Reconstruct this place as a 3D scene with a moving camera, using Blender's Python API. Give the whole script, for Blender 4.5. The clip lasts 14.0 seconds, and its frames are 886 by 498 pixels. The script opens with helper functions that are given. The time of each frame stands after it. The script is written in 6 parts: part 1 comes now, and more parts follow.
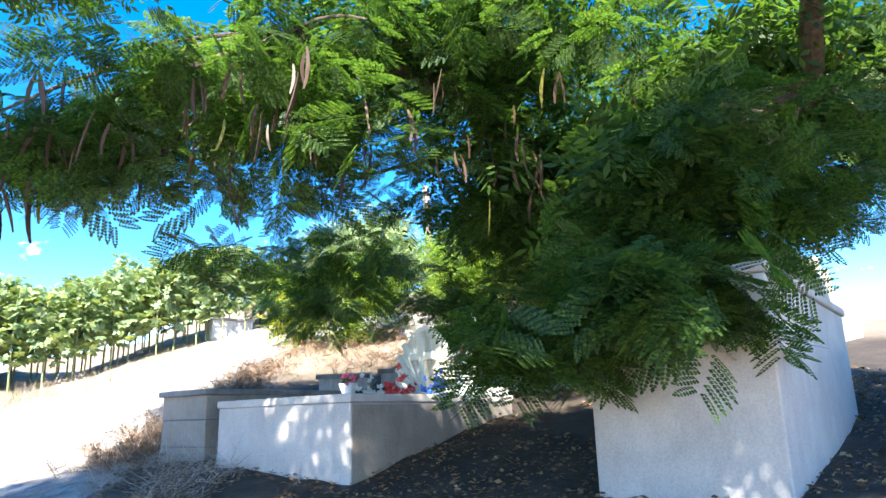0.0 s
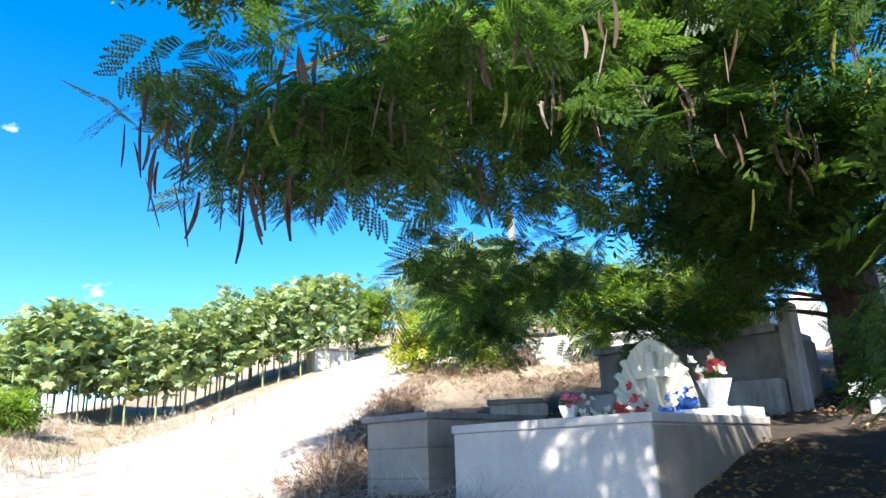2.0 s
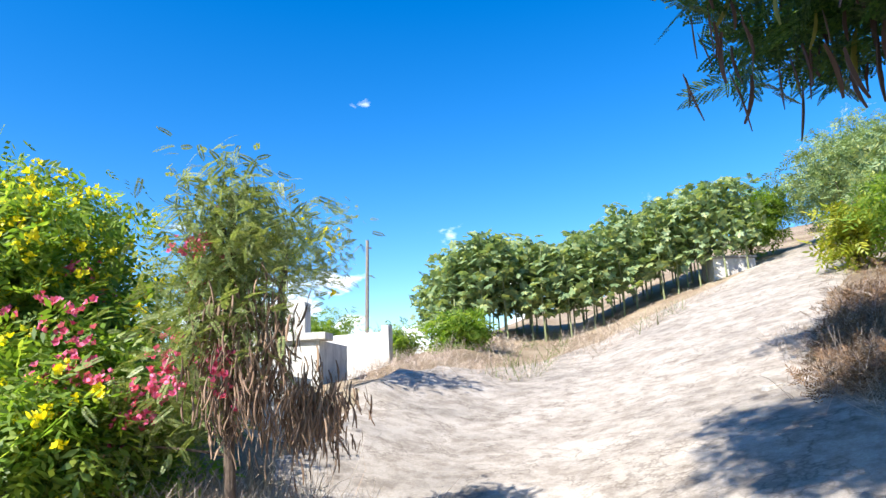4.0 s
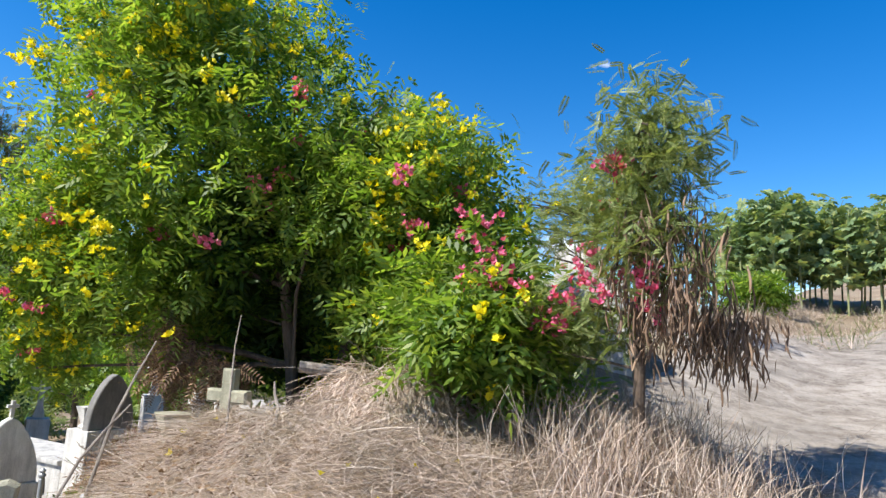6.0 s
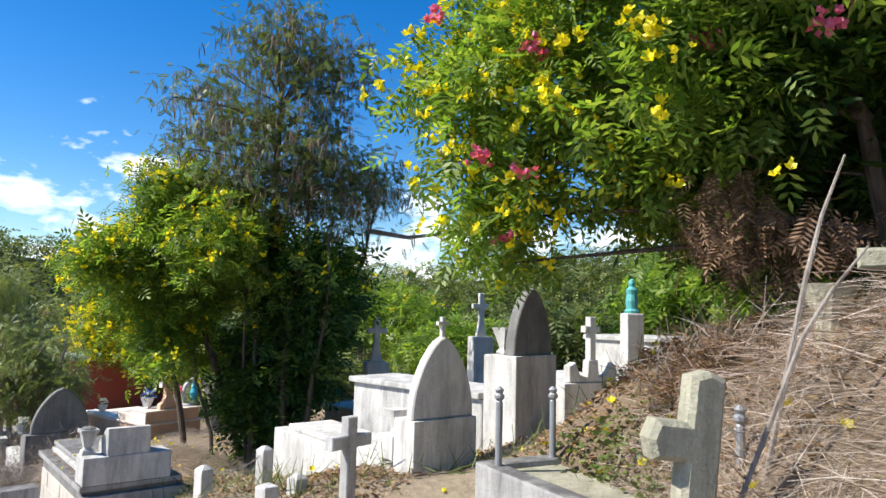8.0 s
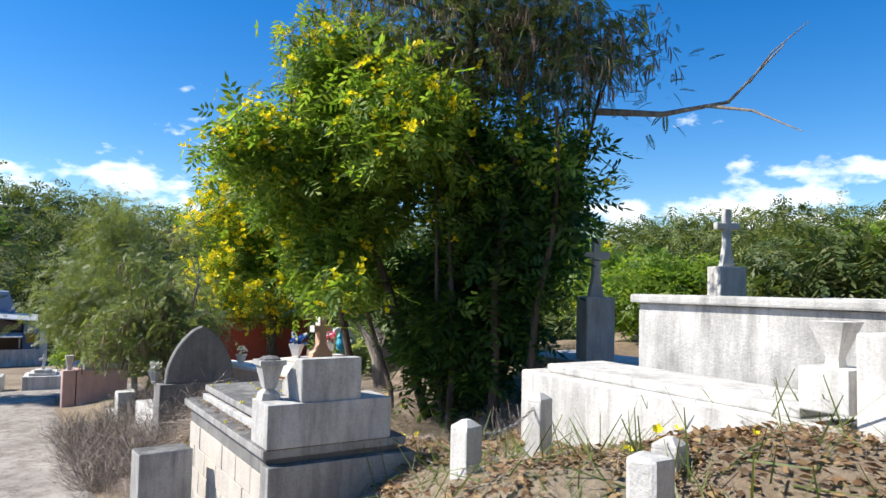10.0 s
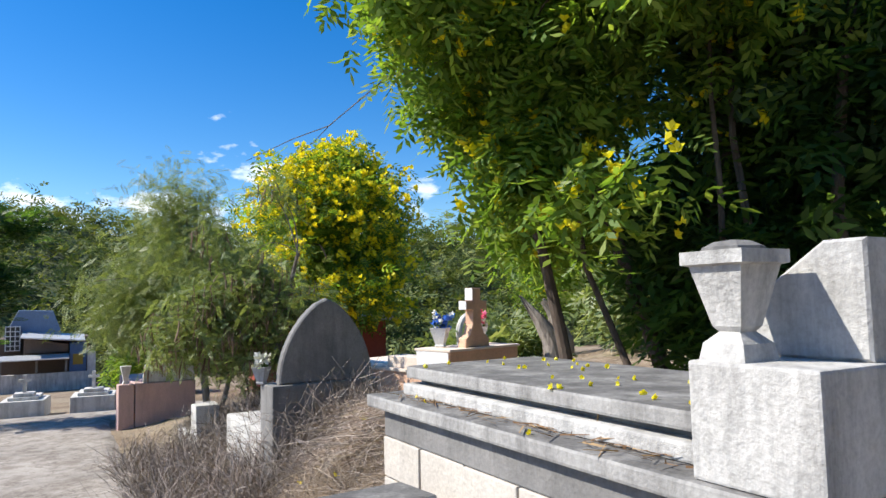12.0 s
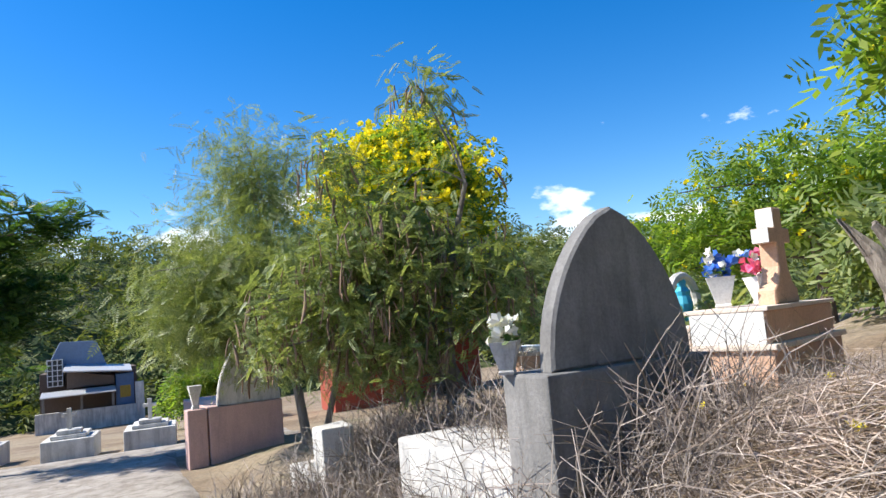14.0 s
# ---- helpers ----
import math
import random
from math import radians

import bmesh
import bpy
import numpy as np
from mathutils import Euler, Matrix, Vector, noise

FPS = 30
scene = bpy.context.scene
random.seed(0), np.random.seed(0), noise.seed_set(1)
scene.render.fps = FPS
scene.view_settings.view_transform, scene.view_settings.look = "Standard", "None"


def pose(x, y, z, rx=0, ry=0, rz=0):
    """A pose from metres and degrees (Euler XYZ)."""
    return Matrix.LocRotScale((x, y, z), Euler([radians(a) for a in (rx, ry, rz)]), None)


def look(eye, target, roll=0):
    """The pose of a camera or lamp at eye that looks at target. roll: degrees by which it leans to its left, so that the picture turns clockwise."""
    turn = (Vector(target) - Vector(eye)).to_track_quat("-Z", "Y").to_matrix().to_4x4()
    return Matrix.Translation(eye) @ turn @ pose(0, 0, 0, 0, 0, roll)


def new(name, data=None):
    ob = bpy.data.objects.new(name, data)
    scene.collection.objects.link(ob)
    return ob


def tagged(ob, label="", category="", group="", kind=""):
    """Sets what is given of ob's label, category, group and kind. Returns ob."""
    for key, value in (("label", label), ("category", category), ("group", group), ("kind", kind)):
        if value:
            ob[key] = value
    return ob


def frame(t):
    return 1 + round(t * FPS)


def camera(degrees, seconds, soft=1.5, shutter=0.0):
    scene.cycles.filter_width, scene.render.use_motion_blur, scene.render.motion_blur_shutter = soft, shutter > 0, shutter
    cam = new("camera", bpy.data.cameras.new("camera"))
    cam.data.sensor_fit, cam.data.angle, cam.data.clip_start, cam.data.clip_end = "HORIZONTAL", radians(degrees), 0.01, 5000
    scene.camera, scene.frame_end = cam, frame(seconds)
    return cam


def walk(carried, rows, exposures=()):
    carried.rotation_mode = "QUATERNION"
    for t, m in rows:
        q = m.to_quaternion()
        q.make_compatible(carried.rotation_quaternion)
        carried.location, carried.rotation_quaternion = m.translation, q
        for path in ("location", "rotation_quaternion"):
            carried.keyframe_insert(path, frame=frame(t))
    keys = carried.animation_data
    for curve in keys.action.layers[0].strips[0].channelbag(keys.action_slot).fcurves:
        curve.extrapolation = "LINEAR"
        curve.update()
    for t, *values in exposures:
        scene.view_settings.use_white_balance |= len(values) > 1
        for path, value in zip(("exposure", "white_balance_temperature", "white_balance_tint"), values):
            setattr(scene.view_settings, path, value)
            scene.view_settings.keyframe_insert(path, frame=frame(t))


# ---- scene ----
cam = camera(66.0, 14.0)
PATH = [
    (0, (7.042, 4.850, 5.053), (7.590, 6.712, 5.534), -1.7),
    (0.5, (6.682, 5.260, 5.044), (7.230, 7.114, 5.557), 0.2),
    (1, (6.293, 5.684, 5.038), (6.836, 7.527, 5.594), 0.9),
    (1.5, (5.898, 6.020, 5.038), (6.407, 7.867, 5.610), -0.5),
    (2, (5.316, 6.260, 5.028), (5.723, 8.130, 5.607), -2.1),
    (2.5, (4.672, 6.240, 5.005), (4.922, 8.144, 5.563), -2.9),
    (3, (4.110, 6.180, 4.930), (4.080, 8.109, 5.459), -3.6),
    (3.5, (3.770, 6.184, 4.860), (3.502, 8.117, 5.295), -4.4),
    (4, (3.499, 6.180, 4.820), (2.954, 8.062, 5.221), -2.6),
    (4.2, (3.390, 6.140, 4.790), (2.737, 7.987, 5.193), -2.9),
    (6.3, (1.650, 5.520, 4.360), (0.430, 7.080, 4.620), 4.0),
    (6.5, (1.138, 5.452, 4.271), (-0.129, 6.981, 4.513), 3.6),
    (7, (-0.230, 5.330, 3.990), (-1.538, 6.834, 4.158), 2.2),
    (7.5, (-1.195, 5.303, 3.760), (-2.626, 6.692, 3.910), 1.8),
    (8, (-1.903, 5.220, 3.490), (-3.436, 6.491, 3.671), 1.4),
    (8.5, (-2.744, 5.247, 3.235), (-4.375, 6.392, 3.405), 1.1),
    (8.7, (-3.060, 5.250, 3.160), (-4.702, 6.381, 3.322), 0.9),
    (10.8, (-7.570, 5.767, 2.270), (-9.281, 6.800, 2.350), 0.7),
    (11, (-7.923, 5.762, 2.215), (-9.637, 6.789, 2.293), 0.0),
    (11.5, (-8.757, 5.690, 2.080), (-10.477, 6.706, 2.172), -0.9),
    (12, (-9.649, 5.700, 1.890), (-11.380, 6.690, 2.040), -1.2),
    (12.5, (-10.635, 5.761, 1.780), (-12.374, 6.736, 1.943), -2.6),
    (13, (-11.570, 5.765, 1.625), (-13.320, 6.715, 1.815), -3.5),
    (13.5, (-12.470, 5.745, 1.514), (-14.232, 6.669, 1.711), -4.1),
    (14, (-13.280, 5.635, 1.440), (-15.046, 6.552, 1.640), -5.0),
]

EXPOSURES = [(0, 2.35), (1.0, 2.25), (2.0, 1.9), (2.6, 1.5), (3.2, 1.32), (4.2, 1.25), (6.3, 0.8), (12.6, 0.65), (14, 0.85)]
walk(cam, [(t, look(eye, target, roll)) for t, eye, target, roll in PATH], EXPOSURES)

# ---- world and sun ----
SUN_FROM = Vector((-0.40, -0.72, 0.80)).normalized()
world = bpy.data.worlds.new("sky")
scene.world = world
world.use_nodes = True
wn, wl = world.node_tree.nodes, world.node_tree.links
wn.clear()
w_out = wn.new("ShaderNodeOutputWorld")
w_bg = wn.new("ShaderNodeBackground")
w_sky = wn.new("ShaderNodeTexSky")
w_sky.sky_type, w_sky.sun_disc = "NISHITA", False
w_sky.sun_elevation = math.asin(SUN_FROM.z)
w_sky.sun_rotation = math.atan2(SUN_FROM.x, SUN_FROM.y)
w_sky.air_density, w_sky.dust_density, w_sky.ozone_density = 1.0, 0.2, 3.0
w_tc = wn.new("ShaderNodeTexCoord")
w_hue = wn.new("ShaderNodeHueSaturation")
w_hue.inputs["Saturation"].default_value = 1.44
w_hue.inputs["Hue"].default_value = 0.507
w_hue.inputs["Value"].default_value = 1.12
# fair-weather clouds: a low band round the horizon and stray puffs
w_sep = wn.new("ShaderNodeSeparateXYZ")
w_map = wn.new("ShaderNodeMapping")
w_map.inputs["Scale"].default_value = (5.0, 5.0, 11.0)
w_map.inputs["Location"].default_value = (1.3, 0.4, 0.2)
w_noise = wn.new("ShaderNodeTexNoise")
w_noise.inputs["Scale"].default_value = 1.6
w_noise.inputs["Detail"].default_value = 7.0
w_noise.inputs["Roughness"].default_value = 0.55
w_band = wn.new("ShaderNodeMapRange")
w_band.inputs["From Min"].default_value = 0.06
w_band.inputs["From Max"].default_value = 0.30
w_band.inputs["To Min"].default_value = 0.145
w_band.inputs["To Max"].default_value = -0.16
w_add = wn.new("ShaderNodeMath")
w_ramp = wn.new("ShaderNodeMapRange")
w_ramp.inputs["From Min"].default_value = 0.585
w_ramp.inputs["From Max"].default_value = 0.70
w_mix = wn.new("ShaderNodeMix")
w_mix.data_type = "RGBA"
w_mix.inputs["B"].default_value = (10.0, 10.3, 10.8, 1)
wl.new(w_tc.outputs["Generated"], w_sep.inputs[0])
wl.new(w_tc.outputs["Generated"], w_map.inputs[0])
wl.new(w_map.outputs[0], w_noise.inputs["Vector"])
wl.new(w_sep.outputs["Z"], w_band.inputs["Value"])
wl.new(w_noise.outputs["Fac"], w_add.inputs[0])
wl.new(w_band.outputs[0], w_add.inputs[1])
wl.new(w_add.outputs[0], w_ramp.inputs["Value"])
wl.new(w_sky.outputs[0], w_hue.inputs["Color"])
wl.new(w_hue.outputs[0], w_mix.inputs["A"])
wl.new(w_ramp.outputs[0], w_mix.inputs["Factor"])
wl.new(w_mix.outputs["Result"], w_bg.inputs["Color"])
wl.new(w_bg.outputs[0], w_out.inputs[0])
w_bg.inputs["Strength"].default_value = 0.097

sun = new("sun", bpy.data.lights.new("sun", "SUN"))
sun.data.energy, sun.data.angle, sun.data.color = 5.0, radians(0.53), (1.0, 0.95, 0.86)
sun.matrix_world = look(SUN_FROM * 50, (0, 0, 0))


# ---- materials ----
def material(name, rough=0.8):
    m = bpy.data.materials.new(name)
    m.use_nodes = True
    n = m.node_tree.nodes
    b = n["Principled BSDF"]
    b.inputs["Roughness"].default_value = rough
    return m, n, m.node_tree.links, b


def ramp(n, l, source, stops):
    r = n.new("ShaderNodeValToRGB")
    e = r.color_ramp.elements
    while len(e) < len(stops):
        e.new(0.5)
    for el, (at, c) in zip(e, stops):
        el.position, el.color = at, (*c, 1)
    l.new(source, r.inputs[0])
    return r.outputs[0]


def noise_tex(n, l, scale, detail=6, rough=0.6, coords=None, stretch=None):
    t = n.new("ShaderNodeTexNoise")
    t.inputs["Scale"].default_value, t.inputs["Detail"].default_value, t.inputs["Roughness"].default_value = scale, detail, rough
    c = coords
    if c is None:
        c = n.new("ShaderNodeNewGeometry").outputs["Position"]
    if stretch:
        mp = n.new("ShaderNodeMapping")
        mp.inputs["Scale"].default_value = stretch
        l.new(c, mp.inputs[0])
        c = mp.outputs[0]
    l.new(c, t.inputs["Vector"])
    return t.outputs["Fac"]


def bump(n, l, b, height, strength=0.3, distance=0.01):
    bp = n.new("ShaderNodeBump")
    bp.inputs["Strength"].default_value, bp.inputs["Distance"].default_value = strength, distance
    l.new(height, bp.inputs["Height"])
    l.new(bp.outputs[0], b.inputs["Normal"])


def mix(n, l, fac, a, b2, mode="MIX"):
    m = n.new("ShaderNodeMix")
    m.data_type, m.blend_type = "RGBA", mode
    for key, v in (("Factor", fac), ("A", a), ("B", b2)):
        if isinstance(v, (int, float)):
            m.inputs[key].default_value = v
        elif isinstance(v, tuple):
            m.inputs[key].default_value = (*v, 1)
        else:
            l.new(v, m.inputs[key])
    return m.outputs["Result"]


def plaster(name, clean, worn, stain, amount=0.5, streak=0.5, relief=0.4, lichen=0.0):
    """Painted or raw concrete: blotches of wear, dark run-off streaks, pitted relief."""
    m, n, l, b = material(name, 0.88)
    blotch = ramp(n, l, noise_tex(n, l, 2.2, 8, 0.65), [(0.38, worn), (0.62, clean)])
    run = noise_tex(n, l, 1.0, 7, 0.7, stretch=(6, 6, 0.9))
    dark = ramp(n, l, run, [(0.52 - 0.1 * streak, (0, 0, 0)), (0.85 - 0.12 * streak, (1, 1, 1))])
    fac = n.new("ShaderNodeMath")
    fac.operation = "MULTIPLY"
    fac.inputs[1].default_value = amount
    l.new(dark, fac.inputs[0])
    c = mix(n, l, fac.outputs[0], blotch, stain)
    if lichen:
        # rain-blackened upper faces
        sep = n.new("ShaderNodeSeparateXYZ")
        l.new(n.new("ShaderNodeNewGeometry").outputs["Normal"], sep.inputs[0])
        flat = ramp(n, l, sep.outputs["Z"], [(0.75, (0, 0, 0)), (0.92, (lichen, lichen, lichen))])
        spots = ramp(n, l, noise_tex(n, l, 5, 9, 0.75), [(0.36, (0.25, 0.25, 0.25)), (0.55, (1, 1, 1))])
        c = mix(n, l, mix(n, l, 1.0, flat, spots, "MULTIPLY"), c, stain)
    speck = ramp(n, l, noise_tex(n, l, 60, 3), [(0.3, (0.82, 0.82, 0.82)), (0.6, (1, 1, 1))])
    c = mix(n, l, 1.0, c, speck, "MULTIPLY")
    l.new(c, b.inputs["Base Color"])
    h = n.new("ShaderNodeMath")
    l.new(noise_tex(n, l, 45, 5), h.inputs[0])
    l.new(noise_tex(n, l, 6, 4), h.inputs[1])
    bump(n, l, b, h.outputs[0], relief, 0.012)
    return m


WHITEWASH = plaster("whitewash", (0.71, 0.69, 0.65), (0.55, 0.53, 0.50), (0.10, 0.095, 0.09), 0.68, 0.66)
FADED_PAINT = plaster("faded_off_white_paint", (0.60, 0.55, 0.50), (0.50, 0.46, 0.42), (0.24, 0.21, 0.19), 0.3, 0.3, 0.2)
WHITE_PAINT = plaster("white_paint", (0.80, 0.80, 0.78), (0.72, 0.72, 0.70), (0.30, 0.29, 0.27), 0.25, 0.2, 0.2)
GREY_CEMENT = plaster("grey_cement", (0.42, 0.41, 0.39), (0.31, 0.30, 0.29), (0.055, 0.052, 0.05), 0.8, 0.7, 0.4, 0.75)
DARK_CEMENT = plaster("dark_cement", (0.26, 0.25, 0.24), (0.17, 0.165, 0.16), (0.06, 0.06, 0.055), 0.7, 0.6)
PALE_BLOCK = plaster("pale_block", (0.62, 0.57, 0.50), (0.52, 0.47, 0.41), (0.22, 0.20, 0.18), 0.4, 0.4)
STONE_GREY = plaster("weathered_grey_stone", (0.64, 0.62, 0.59), (0.46, 0.45, 0.43), (0.07, 0.068, 0.065), 0.75, 0.75, 0.6)
PEACH = plaster("peach_paint", (0.70, 0.44, 0.30), (0.62, 0.39, 0.27), (0.32, 0.20, 0.14), 0.3, 0.3, 0.2)
PEACH_PALE = plaster("pale_peach_paint", (0.78, 0.66, 0.56), (0.72, 0.60, 0.50), (0.4, 0.32, 0.26), 0.2, 0.3, 0.2)
PINK = plaster("faded_pink_paint", (0.58, 0.38, 0.34), (0.50, 0.34, 0.31), (0.22, 0.17, 0.16), 0.5, 0.5)
MOSSY = plaster("mossy_stone", (0.48, 0.45, 0.34), (0.33, 0.32, 0.24), (0.10, 0.10, 0.06), 0.75, 0.8, 0.9)
BROWN_CEMENT = plaster("brown_cement", (0.36, 0.31, 0.26), (0.28, 0.24, 0.20), (0.12, 0.10, 0.085), 0.5, 0.4, 0.3)
CREAM = plaster("cream_marble", (0.70, 0.67, 0.56), (0.62, 0.59, 0.49), (0.36, 0.34, 0.28), 0.3, 0.3, 0.1)


def ground_material():
    m, n, l, b = material("dry_ground", 0.95)
    big = noise_tex(n, l, 0.45, 8, 0.65)
    c = ramp(n, l, big, [(0.32, (0.20, 0.145, 0.095)), (0.48, (0.30, 0.225, 0.155)), (0.6, (0.38, 0.31, 0.225)), (0.72, (0.16, 0.15, 0.07))])
    # dark humus soil round the graves, the shade tree's shade mixed into its colour
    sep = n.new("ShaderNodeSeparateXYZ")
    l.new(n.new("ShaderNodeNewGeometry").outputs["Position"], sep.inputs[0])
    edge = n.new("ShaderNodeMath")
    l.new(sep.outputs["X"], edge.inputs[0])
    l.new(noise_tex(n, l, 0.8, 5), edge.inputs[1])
    shaded_soil = ramp(n, l, noise_tex(n, l, 2.4, 7, 0.7), [(0.35, (0.028, 0.020, 0.014)), (0.55, (0.055, 0.040, 0.028)), (0.75, (0.12, 0.088, 0.06))])
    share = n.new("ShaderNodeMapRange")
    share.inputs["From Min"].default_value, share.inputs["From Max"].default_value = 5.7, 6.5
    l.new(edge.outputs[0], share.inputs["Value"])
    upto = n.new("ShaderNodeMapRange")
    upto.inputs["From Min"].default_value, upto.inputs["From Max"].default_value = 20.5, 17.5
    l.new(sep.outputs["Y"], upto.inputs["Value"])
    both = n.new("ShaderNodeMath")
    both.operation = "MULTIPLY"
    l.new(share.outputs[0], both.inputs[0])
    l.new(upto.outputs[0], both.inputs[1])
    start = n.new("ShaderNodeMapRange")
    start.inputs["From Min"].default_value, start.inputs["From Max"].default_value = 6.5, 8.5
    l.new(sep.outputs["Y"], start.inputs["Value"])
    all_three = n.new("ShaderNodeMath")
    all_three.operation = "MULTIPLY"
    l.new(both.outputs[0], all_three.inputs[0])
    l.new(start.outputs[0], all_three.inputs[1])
    c = mix(n, l, all_three.outputs[0], c, shaded_soil)
    fine = ramp(n, l, noise_tex(n, l, 14, 8, 0.75), [(0.3, (0.5, 0.5, 0.5)), (0.7, (1.15, 1.12, 1.05))])
    l.new(mix(n, l, 1.0, c, fine, "MULTIPLY"), b.inputs["Base Color"])
    bump(n, l, b, noise_tex(n, l, 9, 9, 0.75), 0.9, 0.06)
    return m


def road_material():
    m, n, l, b = material("worn_concrete_road", 0.9)
    c = ramp(n, l, noise_tex(n, l, 0.7, 9, 0.7), [(0.3, (0.25, 0.225, 0.20)), (0.5, (0.38, 0.34, 0.30)), (0.7, (0.48, 0.435, 0.39))])
    stain = ramp(n, l, noise_tex(n, l, 3.1, 9, 0.75), [(0.40, (0.62, 0.59, 0.56)), (0.56, (1, 1, 1))])
    crack = ramp(n, l, noise_tex(n, l, 0.9, 5, 0.6), [(0.488, (1, 1, 1)), (0.497, (0.5, 0.47, 0.44)), (0.503, (0.5, 0.47, 0.44)), (0.512, (1, 1, 1))])
    c = mix(n, l, 0.7, c, crack, "MULTIPLY")
    c = mix(n, l, 1.0, c, stain, "MULTIPLY")
    grit = ramp(n, l, noise_tex(n, l, 35, 6, 0.7), [(0.3, (0.75, 0.74, 0.72)), (0.6, (1, 1, 1))])
    l.new(mix(n, l, 1.0, c, grit, "MULTIPLY"), b.inputs["Base Color"])
    bump(n, l, b, noise_tex(n, l, 22, 8, 0.7), 0.5, 0.02)
    return m


def leafy(name, stops, translucent=0.35, rough=0.5):
    m, n, l, b = material(name, rough)
    g = n.new("ShaderNodeNewGeometry")
    c = ramp(n, l, g.outputs["Random Per Island"], stops)
    big = ramp(n, l, noise_tex(n, l, 1.1, 4), [(0.3, (0.75, 0.78, 0.72)), (0.7, (1.15, 1.12, 1.1))])
    c = mix(n, l, 1.0, c, big, "MULTIPLY")
    l.new(c, b.inputs["Base Color"])
    t = n.new("ShaderNodeBsdfTranslucent")
    bright = mix(n, l, 1.0, c, (1.5, 1.45, 0.7), "MULTIPLY")
    l.new(bright, t.inputs["Color"])
    ms = n.new("ShaderNodeMixShader")
    ms.inputs[0].default_value = translucent
    l.new(b.outputs[0], ms.inputs[1])
    l.new(t.outputs[0], ms.inputs[2])
    l.new(ms.outputs[0], n["Material Output"].inputs["Surface"])
    return m


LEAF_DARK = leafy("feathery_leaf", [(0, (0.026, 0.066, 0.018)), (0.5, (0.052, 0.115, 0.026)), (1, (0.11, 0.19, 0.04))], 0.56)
LEAF_ELDER = leafy("elder_leaf", [(0, (0.095, 0.178, 0.026)), (0.5, (0.155, 0.265, 0.04)), (1, (0.30, 0.38, 0.075))], 0.55)
LEAF_ACACIA = leafy("acacia_leaf", [(0, (0.06, 0.10, 0.03)), (0.6, (0.11, 0.16, 0.05)), (1, (0.20, 0.21, 0.09))], 0.35)
LEAF_FEATHER = leafy("grey_green_leaf", [(0, (0.13, 0.18, 0.06)), (0.6, (0.22, 0.28, 0.10)), (1, (0.33, 0.36, 0.17))], 0.38)
LEAF_BROAD = leafy("broad_leaf", [(0, (0.14, 0.22, 0.11)), (0.6, (0.22, 0.31, 0.165)), (1, (0.38, 0.41, 0.15))], 0.36)
LEAF_LIME = leafy("lime_leaf", [(0, (0.16, 0.22, 0.02)), (0.6, (0.30, 0.34, 0.03)), (1, (0.42, 0.38, 0.04))], 0.35)
LEAF_DRY = leafy("dead_brown_leaf", [(0, (0.10, 0.055, 0.035)), (0.6, (0.20, 0.12, 0.075)), (1, (0.33, 0.21, 0.13))], 0.2, 0.8)
LEAF_FAR = leafy("hillside_leaf", [(0, (0.07, 0.11, 0.03)), (0.6, (0.13, 0.17, 0.05)), (1, (0.24, 0.26, 0.07))], 0.25, 0.8)
PETAL_YELLOW = leafy("yellow_petal", [(0, (0.82, 0.68, 0.01)), (1, (0.93, 0.83, 0.03))], 0.3)
PETAL_PINK = leafy("magenta_bract", [(0, (0.62, 0.06, 0.20)), (1, (0.80, 0.22, 0.40))], 0.3)
PETAL_RED = leafy("red_fabric_petal", [(0, (0.50, 0.03, 0.03)), (1, (0.70, 0.10, 0.12))], 0.1)
PETAL_BLUE = leafy("blue_fabric_petal", [(0, (0.02, 0.09, 0.50)), (1, (0.06, 0.22, 0.75))], 0.1)
PETAL_WHITE = leafy("white_fabric_petal", [(0, (0.72, 0.72, 0.70)), (1, (0.82, 0.80, 0.78))], 0.1)
POD_DARK = leafy("dark_pod", [(0, (0.03, 0.018, 0.013)), (1, (0.09, 0.045, 0.03))], 0.0, 0.6)
POD_BROWN = leafy("brown_pod", [(0, (0.06, 0.04, 0.032)), (1, (0.19, 0.125, 0.095))], 0.05, 0.7)
POD_TAN = leafy("dry_tan_pod", [(0, (0.14, 0.085, 0.055)), (1, (0.34, 0.23, 0.16))], 0.05, 0.7)
POD_GREEN = leafy("unripe_yellow_pod", [(0, (0.14, 0.15, 0.025)), (1, (0.24, 0.23, 0.04))], 0.2, 0.6)
STRAW = leafy("dry_straw", [(0, (0.25, 0.185, 0.15)), (0.5, (0.45, 0.355, 0.305)), (1, (0.70, 0.60, 0.55))], 0.1, 0.9)
LITTER = leafy("fallen_leaves", [(0, (0.13, 0.07, 0.035)), (0.6, (0.24, 0.14, 0.07)), (1, (0.38, 0.26, 0.13))], 0.05, 0.9)
TWIG_GREY = leafy("grey_dry_twig", [(0, (0.11, 0.085, 0.075)), (0.5, (0.24, 0.195, 0.175)), (1, (0.46, 0.39, 0.36))], 0.05, 0.9)
GRASS = leafy("green_weed", [(0, (0.08, 0.13, 0.03)), (1, (0.18, 0.22, 0.06))], 0.3)


def bark_material(name, dark, light):
    m, n, l, b = material(name, 0.92)
    c = ramp(n, l, noise_tex(n, l, 7, 8, 0.7, stretch=(2, 2, 0.4)), [(0.35, dark), (0.7, light)])
    l.new(c, b.inputs["Base Color"])
    bump(n, l, b, noise_tex(n, l, 16, 7, 0.7, stretch=(2, 2, 0.5)), 0.8, 0.03)
    return m


